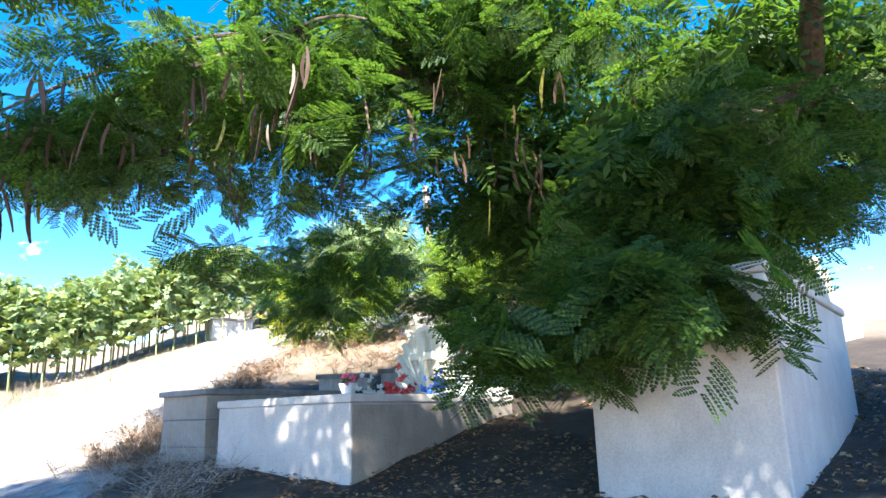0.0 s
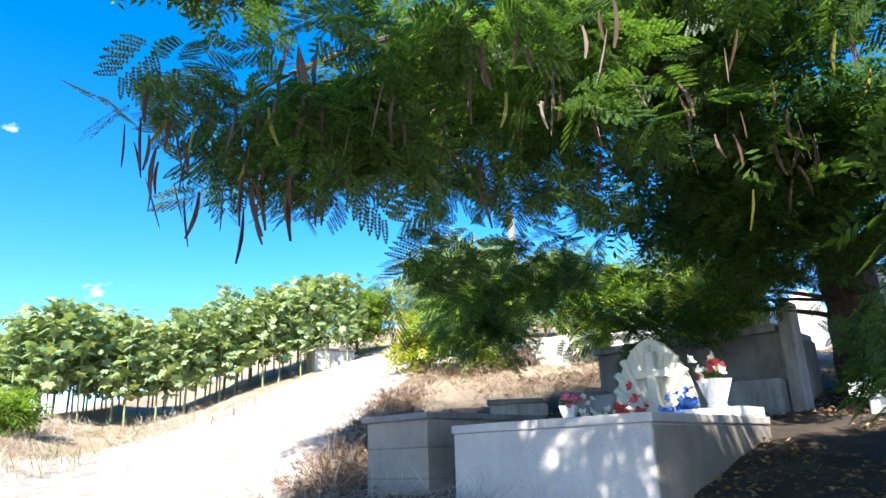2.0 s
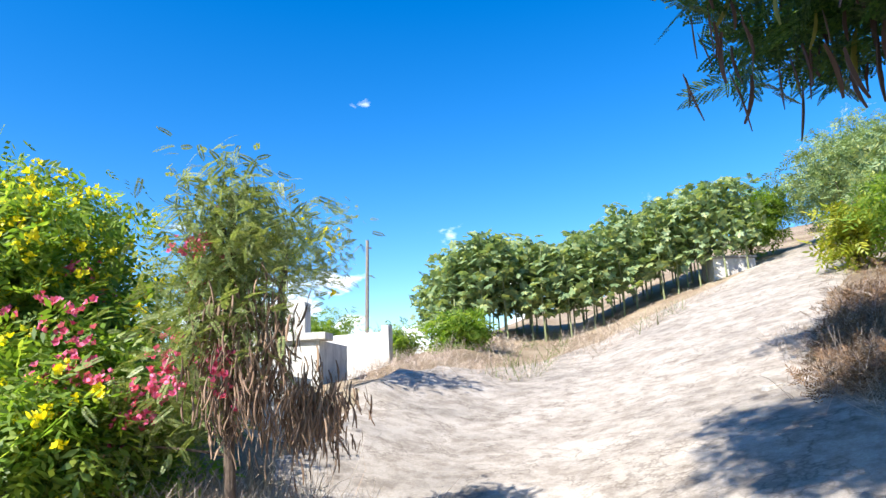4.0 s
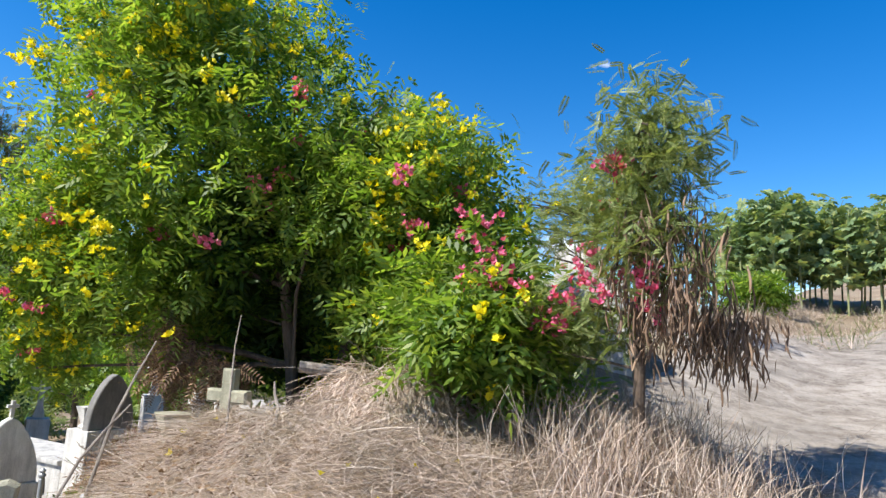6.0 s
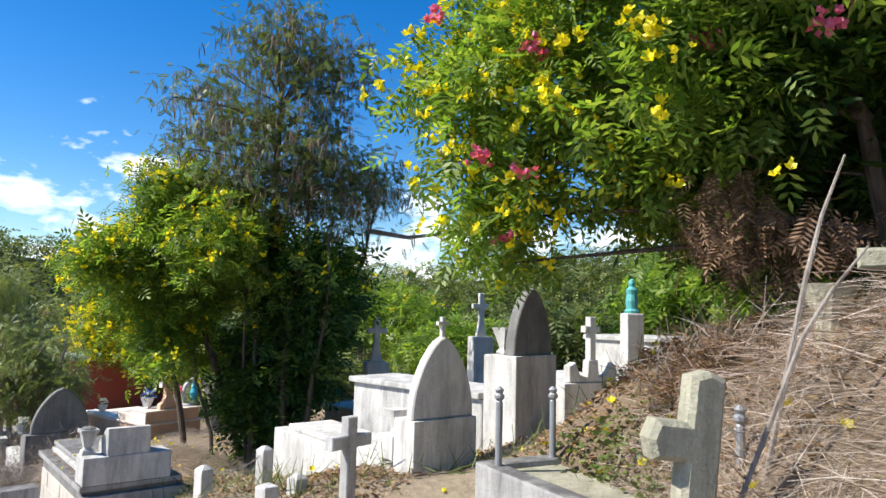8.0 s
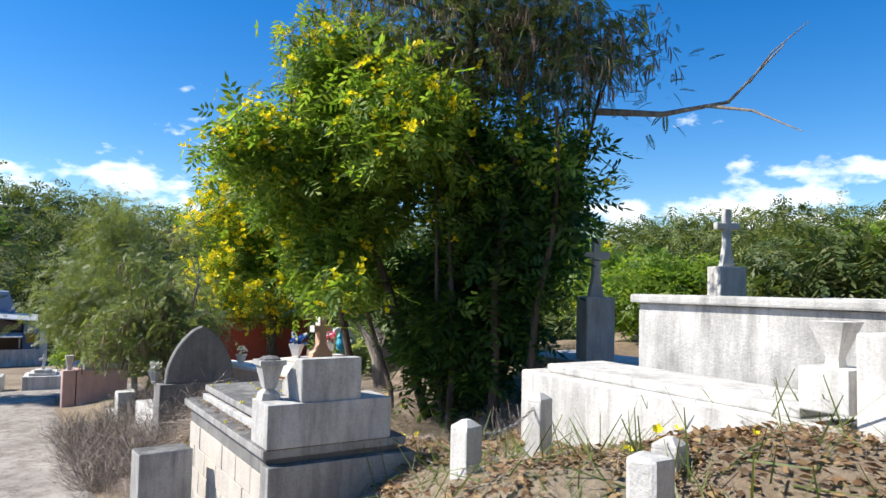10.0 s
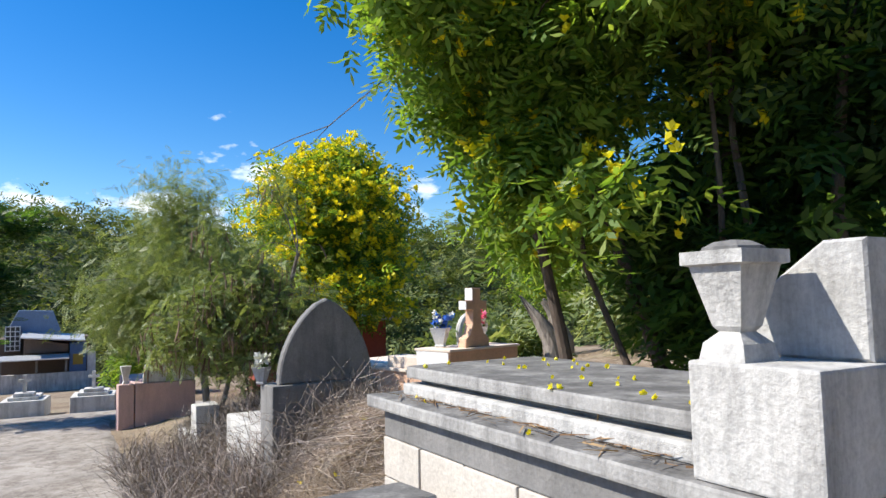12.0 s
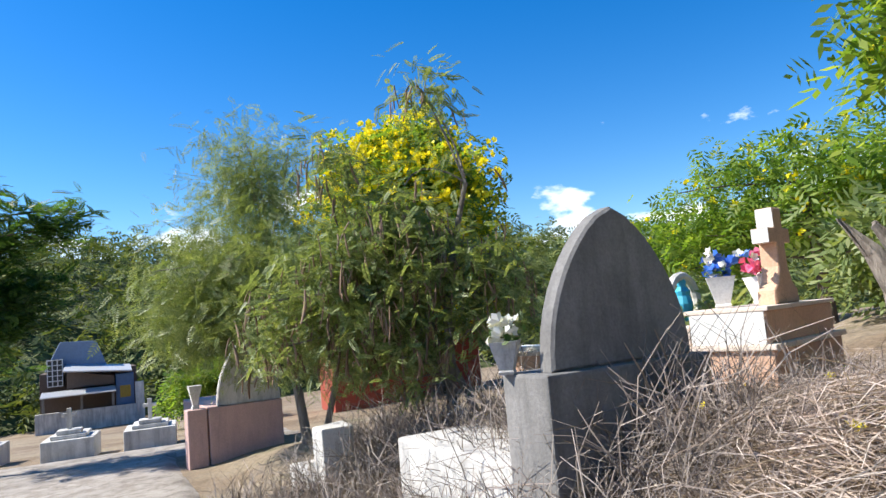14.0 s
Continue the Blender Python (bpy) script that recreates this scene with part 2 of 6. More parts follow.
BARK = bark_material("brown_bark", (0.055, 0.04, 0.03), (0.17, 0.125, 0.095))
BARK_GREY = bark_material("grey_bark", (0.13, 0.11, 0.09), (0.32, 0.28, 0.24))
DEADWOOD = bark_material("bleached_dead_wood", (0.16, 0.13, 0.11), (0.42, 0.37, 0.32))


def plain(name, colour, rough=0.5, metal=0.0):
    m, n, l, b = material(name, rough)
    c = ramp(n, l, noise_tex(n, l, 12, 5), [(0.3, tuple(v * 0.8 for v in colour)), (0.7, colour)])
    l.new(c, b.inputs["Base Color"])
    b.inputs["Metallic"].default_value = metal
    bump(n, l, b, noise_tex(n, l, 50, 4), 0.15, 0.005)
    return m


GALVANISED = plain("dull_galvanised_steel", (0.34, 0.35, 0.36), 0.55, 0.5)
CHAIN_IRON = plain("weathered_chain", (0.36, 0.34, 0.31), 0.7, 0.3)
BLUE_PAINT = plain("turquoise_paint", (0.05, 0.42, 0.62), 0.5)
TEAL_PAINT = plain("teal_paint", (0.10, 0.42, 0.42), 0.6)
ZINC = plain("zinc_roof", (0.62, 0.63, 0.64), 0.45, 0.3)
ROOF_BLUE = plain("weathered_blue_roof", (0.17, 0.24, 0.34), 0.6)
WOOD_BROWN = plain("brown_boards", (0.12, 0.085, 0.065), 0.8)
DARK_GLASS = plain("dark_doorway", (0.03, 0.03, 0.03), 0.4)
YELLOW_WALL = plain("ochre_wall", (0.34, 0.24, 0.04), 0.8)
SHOP_BLUE = plain("blue_wall_paint", (0.09, 0.16, 0.30), 0.8)
WHITE_STATUE = plain("white_statue_paint", (0.76, 0.76, 0.74), 0.6)
RED_PAINT = plain("faded_red_paint", (0.36, 0.07, 0.04), 0.8)
CLOTH_TEAL = plain("turquoise_plastic_bag", (0.03, 0.42, 0.44), 0.35)
STEM_GREEN = plain("pale_green_stem", (0.24, 0.27, 0.13), 0.7)


# ---- building helpers ----
def link_mesh(name, bm, mat, parent=None, label=""):
    me = bpy.data.meshes.new(name)
    bmesh.ops.recalc_face_normals(bm, faces=bm.faces)
    bm.to_mesh(me)
    bm.free()
    me.materials.append(mat)
    ob = new(name, me)
    if parent:
        ob.parent = parent
    if label:
        ob["label"] = label
    return ob


def part(name, bm, mat, parent, label=""):
    return link_mesh(name, bm, mat, parent, label)


def thing(name, at, turn, label, category, group=""):
    ob = new(name)
    ob.empty_display_size = 0.1
    ob.matrix_basis = pose(*at, 0, 0, turn)
    return tagged(ob, label, category, group)


def box(x0, x1, y0, y1, z0, z1, bevel=0.012, bm=None, taper=0.0, rough=0.0):
    """A block; taper draws in its foot, rough chips its corners."""
    own = bm is None
    b = bmesh.new()
    cx, cy = (x0 + x1) / 2, (y0 + y1) / 2
    vs = []
    for z, k in ((z0, 1 - taper), (z1, 1)):
        for x, y in ((x0, y0), (x1, y0), (x1, y1), (x0, y1)):
            vs.append(b.verts.new((cx + (x - cx) * k, cy + (y - cy) * k, z)))
    for f in ((3, 2, 1, 0), (4, 5, 6, 7), (0, 1, 5, 4), (1, 2, 6, 5), (2, 3, 7, 6), (3, 0, 4, 7)):
        b.faces.new([vs[i] for i in f])
    if bevel:
        bmesh.ops.bevel(b, geom=b.edges[:], offset=bevel, segments=2, affect="EDGES", profile=0.6)
    if rough:
        for v in b.verts:
            v.co += noise.noise_vector(v.co * 7) * rough
    if own:
        return b
    me = bpy.data.meshes.new("piece")
    b.to_mesh(me)
    b.free()
    bm.from_mesh(me)
    bpy.data.meshes.remove(me)
    return bm


def slab_of(outline, y0, y1, bevel=0.01):
    """A plate with its outline in x and z, from y0 to y1."""
    b = bmesh.new()
    front = [b.verts.new((x, y0, z)) for x, z in outline]
    back = [b.verts.new((x, y1, z)) for x, z in outline]
    b.faces.new(front)
    b.faces.new(back[::-1])
    n = len(outline)
    for i in range(n):
        b.faces.new((front[i], back[i], back[(i + 1) % n], front[(i + 1) % n]))
    bmesh.ops.recalc_face_normals(b, faces=b.faces)
    if bevel:
        rim = [e for e in b.edges if abs(e.verts[0].co.y - e.verts[1].co.y) < 1e-6]
        bmesh.ops.bevel(b, geom=rim, offset=bevel, segments=1, affect="EDGES")
    return b


def arch_outline(w, h, pointed=0.5, n=11):
    """A lancet from (-w/2, 0) up to (0, h) and down again."""
    side = []
    for i in range(n):
        k = i / (n - 1)
        z = math.sin(k * math.pi / 2) * (1 - pointed) + k * pointed
        x = (1 - pointed) * math.sqrt(max(0.0, 1 - z * z)) + pointed * (1 - z ** 2.1)
        side.append((x * w / 2, h * z))
    right = side
    left = [(-x, z) for x, z in right[::-1]]
    if abs(side[-1][0]) < 1e-4:
        left = left[1:]
    return right + left


def lathe(profile, seg=14, square=False):
    b = bmesh.new()
    seg = 4 if square else seg
    rings = []
    for r, z in profile:
        rings.append([b.verts.new((r * math.cos(2 * math.pi * (i + (0.5 if square else 0)) / seg), r * math.sin(2 * math.pi * (i + (0.5 if square else 0)) / seg), z)) for i in range(seg)])
    for a, c in zip(rings, rings[1:]):
        for i in range(seg):
            b.faces.new((a[i], a[(i + 1) % seg], c[(i + 1) % seg], c[i]))
    b.faces.new(rings[0][::-1])
    b.faces.new(rings[-1])
    return b


def tube(points, radii, seg=8, bm=None):
    b = bm or bmesh.new()
    pts = [Vector(p) for p in points]
    rings = []
    for i, p in enumerate(pts):
        d = (pts[min(i + 1, len(pts) - 1)] - pts[max(i - 1, 0)]).normalized()
        u = d.orthogonal().normalized() if i == 0 else (u - d * u.dot(d)).normalized()
        v = d.cross(u)
        rings.append([b.verts.new(p + (u * math.cos(2 * math.pi * k / seg) + v * math.sin(2 * math.pi * k / seg)) * radii[i]) for k in range(seg)])
    for a, c in zip(rings, rings[1:]):
        for k in range(seg):
            b.faces.new((a[k], a[(k + 1) % seg], c[(k + 1) % seg], c[k]))
    b.faces.new(rings[0][::-1])
    b.faces.new(rings[-1])
    return b


RNG = np.random.default_rng(7)


def scatter(name, shape, places, turns, sizes, mat, parent=None, label="", kind=""):
    """Many small pieces of one shape in one mesh. shape: verts, quads; turns: k 3x3 matrices."""
    v, f = np.asarray(shape[0], float), np.asarray(shape[1], int)
    k, n = len(places), len(v)
    co = np.einsum("kij,nj->kni", np.asarray(turns), v) * np.asarray(sizes).reshape(k, 1, -1) + np.asarray(places)[:, None, :]
    idx = (f[None] + (np.arange(k) * n)[:, None, None]).reshape(-1)
    me = bpy.data.meshes.new(name)
    me.vertices.add(k * n)
    me.vertices.foreach_set("co", co.reshape(-1).astype(np.float32))
    q = f.shape[1]
    me.loops.add(len(idx))
    me.loops.foreach_set("vertex_index", idx.astype(np.int32))
    me.polygons.add(k * len(f))
    me.polygons.foreach_set("loop_start", np.arange(0, len(idx), q, dtype=np.int32))
    me.update(calc_edges=True)
    me.validate()
    me.materials.append(mat)
    ob = new(name, me)
    if parent:
        ob.parent = parent
    return tagged(ob, label, "", "", kind)


def turns_random(k, droop=0.0, spread=0.6):
    """Matrices whose local x points out sideways at random, dipping by droop, with a random roll."""
    az = RNG.uniform(0, 2 * np.pi, k)
    el = RNG.normal(-droop, spread, k)
    ro = RNG.normal(0, 0.6, k)
    x = np.stack([np.cos(az) * np.cos(el), np.sin(az) * np.cos(el), np.sin(el)], -1)
    return frames_along(x, ro)


def frames_along(x, roll):
    x = x / np.linalg.norm(x, axis=-1, keepdims=True)
    up = np.tile([0.0, 0.0, 1.0], (len(x), 1))
    up[np.abs(x[:, 2]) > 0.97] = (1, 0, 0)
    y = np.cross(up, x)
    y /= np.linalg.norm(y, axis=-1, keepdims=True)
    z = np.cross(x, y)
    c, s = np.cos(roll)[:, None], np.sin(roll)[:, None]
    return np.stack([x, c * y + s * z, c * z - s * y], -1)


def frond(pairs, leaf_len, leaf_wide, curl=0.25, terminal=True):
    """A pinnate leaf along x, one unit long, as quads."""
    v, f = [], []

    def blade(px, pz, dx, dy, ln, wd):
        d = np.array([dx, dy, -0.12])
        d = d / np.linalg.norm(d) * ln
        s = np.array([-dy, dx, 0]) / math.hypot(dx, dy) * wd / 2
        o = np.array([px, 0, pz])
        i = len(v)
        v.extend([o, o + d * 0.5 + s, o + d, o + d * 0.5 - s])
        f.append((i, i + 1, i + 2, i + 3))

    for i in range(pairs):
        x = 0.15 + 0.85 * (i + 0.5) / pairs
        z = -curl * x * x
        k = 1 - 0.45 * abs(2 * x - 1.0) ** 2
        for s in (-1, 1):
            blade(x, z, 0.5, s * 0.85, leaf_len * k, leaf_wide)
    if terminal:
        blade(0.98, -curl, 1, 0.01, leaf_len, leaf_wide)
    return np.array(v), np.array(f)


FROND_FINE = frond(11, 0.22, 0.085, 0.30)
PINNA = frond(7, 0.19, 0.135, 0.12)
FROND_ELDER = frond(3, 0.62, 0.19, 0.35)
FROND_SPARSE = frond(7, 0.30, 0.055, 0.25)


def palmate():
    v, f = [], []
    for a in (-130, -75, -25, 25, 75, 130):
        r = math.radians(a)
        ln = 0.55 + 0.2 * math.cos(r)
        d = np.array([math.cos(r), math.sin(r), -0.18]) * ln
        s = np.array([-math.sin(r), math.cos(r), 0]) * 0.17
        i = len(v)
        v.extend([np.zeros(3), d * 0.55 + s, d, d * 0.55 - s])
        f.append((i, i + 1, i + 2, i + 3))
    return np.array(v), np.array(f)


def blossom():
    v, f = [], []
    for j in range(5):
        r = 2 * math.pi * j / 5
        d = np.array([math.cos(r), math.sin(r), 0.35])
        s = np.array([-math.sin(r), math.cos(r), 0]) * 0.42
        i = len(v)
        v.extend([np.array([0, 0, -0.5]), d * 0.6 + s, d + np.array([0, 0, 0.1]), d * 0.6 - s])
        f.append((i, i + 1, i + 2, i + 3))
    return np.array(v), np.array(f)


def pod_shape(curve=0.12, wide=0.085, thick=0.03):
    v, f = [], []
    for i in range(5):
        k = i / 4
        w = wide * (0.35 + 0.65 * math.sin(math.pi * min(max(k, 0.08), 0.92)))
        x, y = k, curve * math.sin(math.pi * k)
        for a, c in ((-1, -1), (1, -1), (1, 1), (-1, 1)):
            v.append(np.array([x, y + a * w / 2, c * thick / 2 * (0.4 + 0.6 * math.sin(math.pi * k))]))
        if i:
            o = len(v) - 8
            for j in range(4):
                f.append((o + j, o + (j + 1) % 4, o + 4 + (j + 1) % 4, o + 4 + j))
    return np.array(v), np.array(f)


def bipinnate():
    """A twice-divided leaf: ten feathery side sprays on one stalk."""
    v, f = [], []
    for i in range(6):
        x = 0.12 + 0.80 * i / 5.5
        for s in (-1, 1):
            a = s * radians(58 - 4 * i)
            c, q = math.cos(a), math.sin(a)
            ln = 0.55 * (1 - 0.5 * abs(x - 0.42))
            o = len(v)
            for p in PINNA[0] * ln:
                v.append((x + p[0] * c - p[1] * q, p[0] * q + p[1] * c, p[2] - 0.25 * x * x))
            f += [tuple(j + o for j in face) for face in PINNA[1]]
    return np.array(v), np.array(f)


BIPINNATE = bipinnate()
PALMATE, BLOSSOM, POD = palmate(), blossom(), pod_shape(0.06, 0.095)
BLADE = (np.array([(0, -0.5, 0), (1, -0.2, 0.05), (1, 0.2, 0.05), (0, 0.5, 0)]), np.array([(0, 1, 2, 3)]))
STALK = (np.array([(0, -0.5, 0), (0.35, -0.5, 0.10), (0.7, -0.4, 0.08), (1, -0.2, -0.08), (1, 0.2, -0.08), (0.7, 0.4, 0.08), (0.35, 0.5, 0.10), (0, 0.5, 0)]), np.array([(0, 1, 6, 7), (1, 2, 5, 6), (2, 3, 4, 5)]))
LEAFLET = (np.array([(0, 0, 0), (0.5, 0.28, 0.06), (1, 0, 0), (0.5, -0.28, 0.06)]), np.array([(0, 1, 2, 3)]))


def tips_in(blobs, inner=0.35):
    """Places of twigs inside lumpy ellipsoids (cx, cy, cz, rx, ry, rz, count), thicker towards the outside."""
    out = []
    for cx, cy, cz, rx, ry, rz, k in blobs:
        d = RNG.normal(size=(k, 3))
        d /= np.linalg.norm(d, axis=1, keepdims=True)
        r = (inner + (1 - inner) * RNG.random(k) ** 0.55)[:, None]
        lump = np.array([0.82 + 0.38 * noise.noise(Vector(q) * 2.1 + Vector((cx, cy, cz))) for q in d])[:, None]
        out.append(np.array([cx, cy, cz]) + d * r * lump * np.array([rx, ry, rz]))
    return np.concatenate(out)


def cloud_of(tips, each, reach, flat=0.7):
    k = len(tips) * each
    return np.repeat(tips, each, 0) + RNG.normal(size=(k, 3)) * reach * np.array([1, 1, flat])


def tree(name, label, category, trunks, blobs, leaf, leaf_mat, leaf_size, each, reach, bark, limbs=18, droop=0.25, spread=0.5,
         flowers=0, flower_mat=None, flower_size=0.05, flower_out=1.0, pods=0, pod_mat=None, pod_size=0.2, twig=0.02, inner=0.35, group=""):
    """trunks: lists of (x, y, z, radius). Limbs run from the trunks' ends to twigs; leaves, flowers and pods hang round the twigs."""
    base = trunks[0][0]
    root = thing(name, base[:3], 0, label, category, group)
    inv = np.array(base[:3])
    tops = []
    for tr in trunks:
        pts = [Vector(p[:3]) - Vector(base[:3]) for p in tr]
        fine, rad = [], []
        for i in range(len(pts) - 1):
            for s in range(4):
                k = s / 4
                p = pts[i].lerp(pts[i + 1], k)
                fine.append(p + noise.noise_vector(p * 1.3) * 0.06)
                rad.append((tr[i][3] * (1 - k) + tr[i + 1][3] * k) * (1 + 0.12 * noise.noise(p * 3)))
        fine.append(pts[-1])
        rad.append(tr[-1][3])
        part("trunk", tube(fine, rad, 10), bark, root)
        tops += fine[2:]
    tips = tips_in(blobs, inner) - inv
    pick = RNG.choice(len(tips), min(limbs, len(tips)), replace=False)
    for i in pick:
        tip = Vector(tips[i])
        s = min(tops, key=lambda q: (q - tip).length + 0.8 * max(q.z - tip.z, 0) * 2)
        mid = s.lerp(tip, 0.5) + noise.noise_vector(tip) * 0.35 + Vector((0, 0, 0.15))
        ln = (tip - s).length
        curve = [s.lerp(mid, k).lerp(mid.lerp(tip, k), k) for k in (0, 0.2, 0.4, 0.6, 0.8, 1)]
        if ln > 3.2:
            continue
        part("limb", tube(curve, [twig * ln * (1 - 0.85 * k) * 0.5 + 0.006 for k in (0, 0.2, 0.4, 0.6, 0.8, 1)], 6), bark, root)
    p = cloud_of(tips, each, reach)
    k = len(p)
    scatter("crown", leaf, p, turns_random(k, droop, spread), RNG.uniform(0.65, 1.25, k) * leaf_size, leaf_mat, root, "crown of small leaves")
    if flowers:
        c = tips.mean(0)
        far = np.argsort(-np.linalg.norm((p - c) / p.std(0), axis=1))[: int(len(p) * flower_out)]
        q = p[RNG.choice(far, flowers)]
        each_f = 4
        q = np.repeat(q, each_f, 0) + RNG.normal(size=(flowers * each_f, 3)) * flower_size * 0.8
        scatter("blossom", BLOSSOM, q, turns_random(len(q), -0.6, 0.7), RNG.uniform(0.6, 1.2, len(q)) * flower_size, flower_mat, root, "clusters of open flowers", "stuff")
    if pods:
        low = p[RNG.choice(len(p), pods)]
        q = np.repeat(low, 3, 0) + RNG.normal(size=(pods * 3, 3)) * np.array([0.05, 0.05, 0.03])
        d = RNG.normal(size=(len(q), 3)) * 0.22 + np.array([0, 0, -1])
        scatter("seed_cluster", POD, q, frames_along(d, RNG.uniform(0, 6.3, len(q))), RNG.uniform(0.6, 1.25, len(q)) * pod_size, pod_mat, root, "hanging seed pods", "stuff")
    return root


def smooth(a, b, x):
    k = np.clip((x - a) / (b - a), 0, 1)
    return k * k * (3 - 2 * k)


def height(x, y):
    """The ground: the road's fall, the bank beside it and the hillside above."""
    x, y = np.asarray(x, float), np.asarray(y, float)
    road = np.interp(x, [-200, -60, -46, -36, -26, -13, -7.6, -3, 1.4, 3.5, 7, 14, 60, 200], [-4, -2.6, -1.9, -1.2, -0.5, 0, 0.76, 1.58, 2.72, 3.3, 3.8, 4.4, 5.5, 6])
    d = y - np.interp(x, [-13, -3, 1.4, 3.5, 7, 10], [5.7, 5.3, 5.2, 6.1, 4.8, 4.0])
    bank = np.interp(x, [-34, -27, -21, -18, -15, -13, -10.6, -7.5, -6, -3, -1, 1, 2.5, 4, 8, 14], [0.05, 0.05, 0.35, 0.8, 0.9, 0.75, 0.85, 1.05, 1.3, 2.0, 1.75, 0.6, 0.25, 0.25, 0.32, 0.45])
    top = np.interp(x, [-14, -9, -6.5, -4, 14], [2.6, 3.0, 4.6, 4.4, 4.2])
    foot = np.interp(x, [-8, -6.5, -4.5, -2.5], [1.1, 2.9, 2.7, 1.1])
    up = np.maximum(d - 4.2, 0)
    hill = 0.12 * smooth(-40, -5, x) * smooth(4, 8, d) + 0.02
    hill_up = 0.075 * np.clip(d - 11, 0, 40) * smooth(-1, 4, x)
    lumps = 0.10 * np.sin(x * 1.7 + y) * np.sin(y * 2.3 - x * 0.6) * smooth(1.6, 3.0, d) * smooth(-40, -10, -np.abs(x)) * smooth(0.8, -0.8, x)
    lumps = lumps + 0.24 * np.exp(-((x + 14.2) ** 2 / 0.9 + (y - 9.0) ** 2 / 1.0)) + 0.55 * np.exp(-((x + 5.2) ** 2 / 0.8 + (y - 10.9) ** 2 / 0.9)) + 0.22 * np.exp(-((x + 14.9) ** 2 / 0.8 + (y - 7.6) ** 2 / 0.5))
    return road + bank * smooth(foot, top, d) + np.minimum(up, 70) * hill + hill_up - 0.05 * np.minimum(np.maximum(-d - 2, 0), 60) * smooth(0, 10, -d) + lumps


def hz(x, y):
    return float(height(x, y))


# ---- ground and roads ----
def spaced(lo, fine_lo, fine_hi, hi, step, coarse):
    a = np.arange(fine_lo, fine_hi, step)
    left = fine_lo - np.cumsum(np.geomspace(step, coarse, 40))
    right = fine_hi + np.cumsum(np.geomspace(step, coarse, 40))
    return np.concatenate([left[::-1], a, right])


def ground_sheet():
    xs, ys = spaced(0, -22, 12, 0, 0.2, 90), spaced(0, 3, 17, 0, 0.2, 90)
    gx, gy = np.meshgrid(xs, ys)
    gz = height(gx, gy)
    near = (np.abs(gx + 5) < 18) & (gy > 2) & (gy < 18)
    rough = np.array([noise.noise(Vector((a * 2.2, b * 2.2, 0))) for a, b in zip(gx.ravel(), gy.ravel())]).reshape(gx.shape)
    gz = gz + np.where(near, rough * 0.035, 0)
    ny, nx = gx.shape
    i = np.arange(ny * nx).reshape(ny, nx)
    f = np.stack([i[:-1, :-1], i[:-1, 1:], i[1:, 1:], i[1:, :-1]], -1).reshape(-1, 4)
    me = bpy.data.meshes.new("ground")
    me.from_pydata(np.stack([gx, gy, gz], -1).reshape(-1, 3).tolist(), [], f.tolist())
    me.polygons.foreach_set("use_smooth", [True] * len(me.polygons))
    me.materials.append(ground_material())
    return tagged(new("ground", me), "sloping bare earth with dry grass and leaf litter", "ground", "", "structure")


ground_sheet()
ROAD_MAT = road_material()


def road_strip(name, line, lift, label):
    """line: (x, y, half width) along its middle."""
    b = bmesh.new()
    pts = []
    for a, c in zip(line, line[1:]):
        n = max(2, int(math.hypot(c[0] - a[0], c[1] - a[1]) / 0.35))
        pts += [[a[j] + (c[j] - a[j]) * k / n for j in range(3)] for k in range(n)]
    pts.append(list(line[-1]))
    P = np.array(pts)
    for _ in range(6):
        P[1:-1] = (P[:-2] + 2 * P[1:-1] + P[2:]) / 4
    rows = []
    for i in range(len(P)):
        d = P[min(i + 1, len(P) - 1), :2] - P[max(i - 1, 0), :2]
        d /= np.linalg.norm(d)
        row = []
        for k in np.linspace(-1, 1, 15):
            w = P[i, 2] * (1 + 0.10 * noise.noise(Vector((P[i, 0] * 0.9, P[i, 1] * 0.9, k * 5))))
            x, y = P[i, 0] - d[1] * k * w, P[i, 1] + d[0] * k * w
            z = hz(x, y) + lift - (0.10 if abs(k) > 0.99 else 0) + 0.006 * noise.noise(Vector((x * 1.5, y * 1.5, 3)))
            row.append(b.verts.new((x, y, z)))
        rows.append(row)
    for r, s in zip(rows, rows[1:]):
        for k in range(14):
            b.faces.new((r[k], r[k + 1], s[k + 1], s[k]))
    for f in b.faces:
        f.smooth = True
    ob = link_mesh(name, b, ROAD_MAT)
    return tagged(ob, label, "road", "", "structure")


road_strip("road", [(14, 2.6, 1.7), (7, 4.4, 1.7), (3.5, 5.7, 1.8), (0, 5.0, 1.7), (-6, 5.0, 1.6), (-13, 5.2, 1.5), (-22, 5.2, 1.6), (-27, 5.2, 1.7)], 0.05, "pale worn concrete lane running downhill")
road_strip("road_uphill", [(3.2, 5.2, 2.4), (3.1, 9, 2.7), (2.7, 13, 3.1), (2.2, 18, 3.9), (4.4, 23, 3.2), (8.2, 28.5, 2.3), (12, 36, 2.0), (17, 50, 2.0)], 0.06, "bleached concrete lane climbing the hill")
road_strip("road_crossing", [(-27.0, 9.0, 1.2), (-27.3, 5, 1.3), (-27.8, -3, 1.3)], 0.055, "pale concrete lane crossing below the tombs")


# ---- graves ----
def cross_outline(h, w, arm, bar, at=0.68, flare=0.0):
    """Upright h high and bar wide; arms w across at that share of the height."""
    a, c = bar / 2, arm / 2
    z = h * at
    foot = [(-a - flare, 0), (-a, h * 0.35), (-a, z - c)] if flare else [(-a, 0), (-a, z - c)]
    left = foot + [(-w / 2, z - c), (-w / 2, z + c), (-a, z + c), (-a, h)]
    return left + [(-x, q) for x, q in left[::-1]]


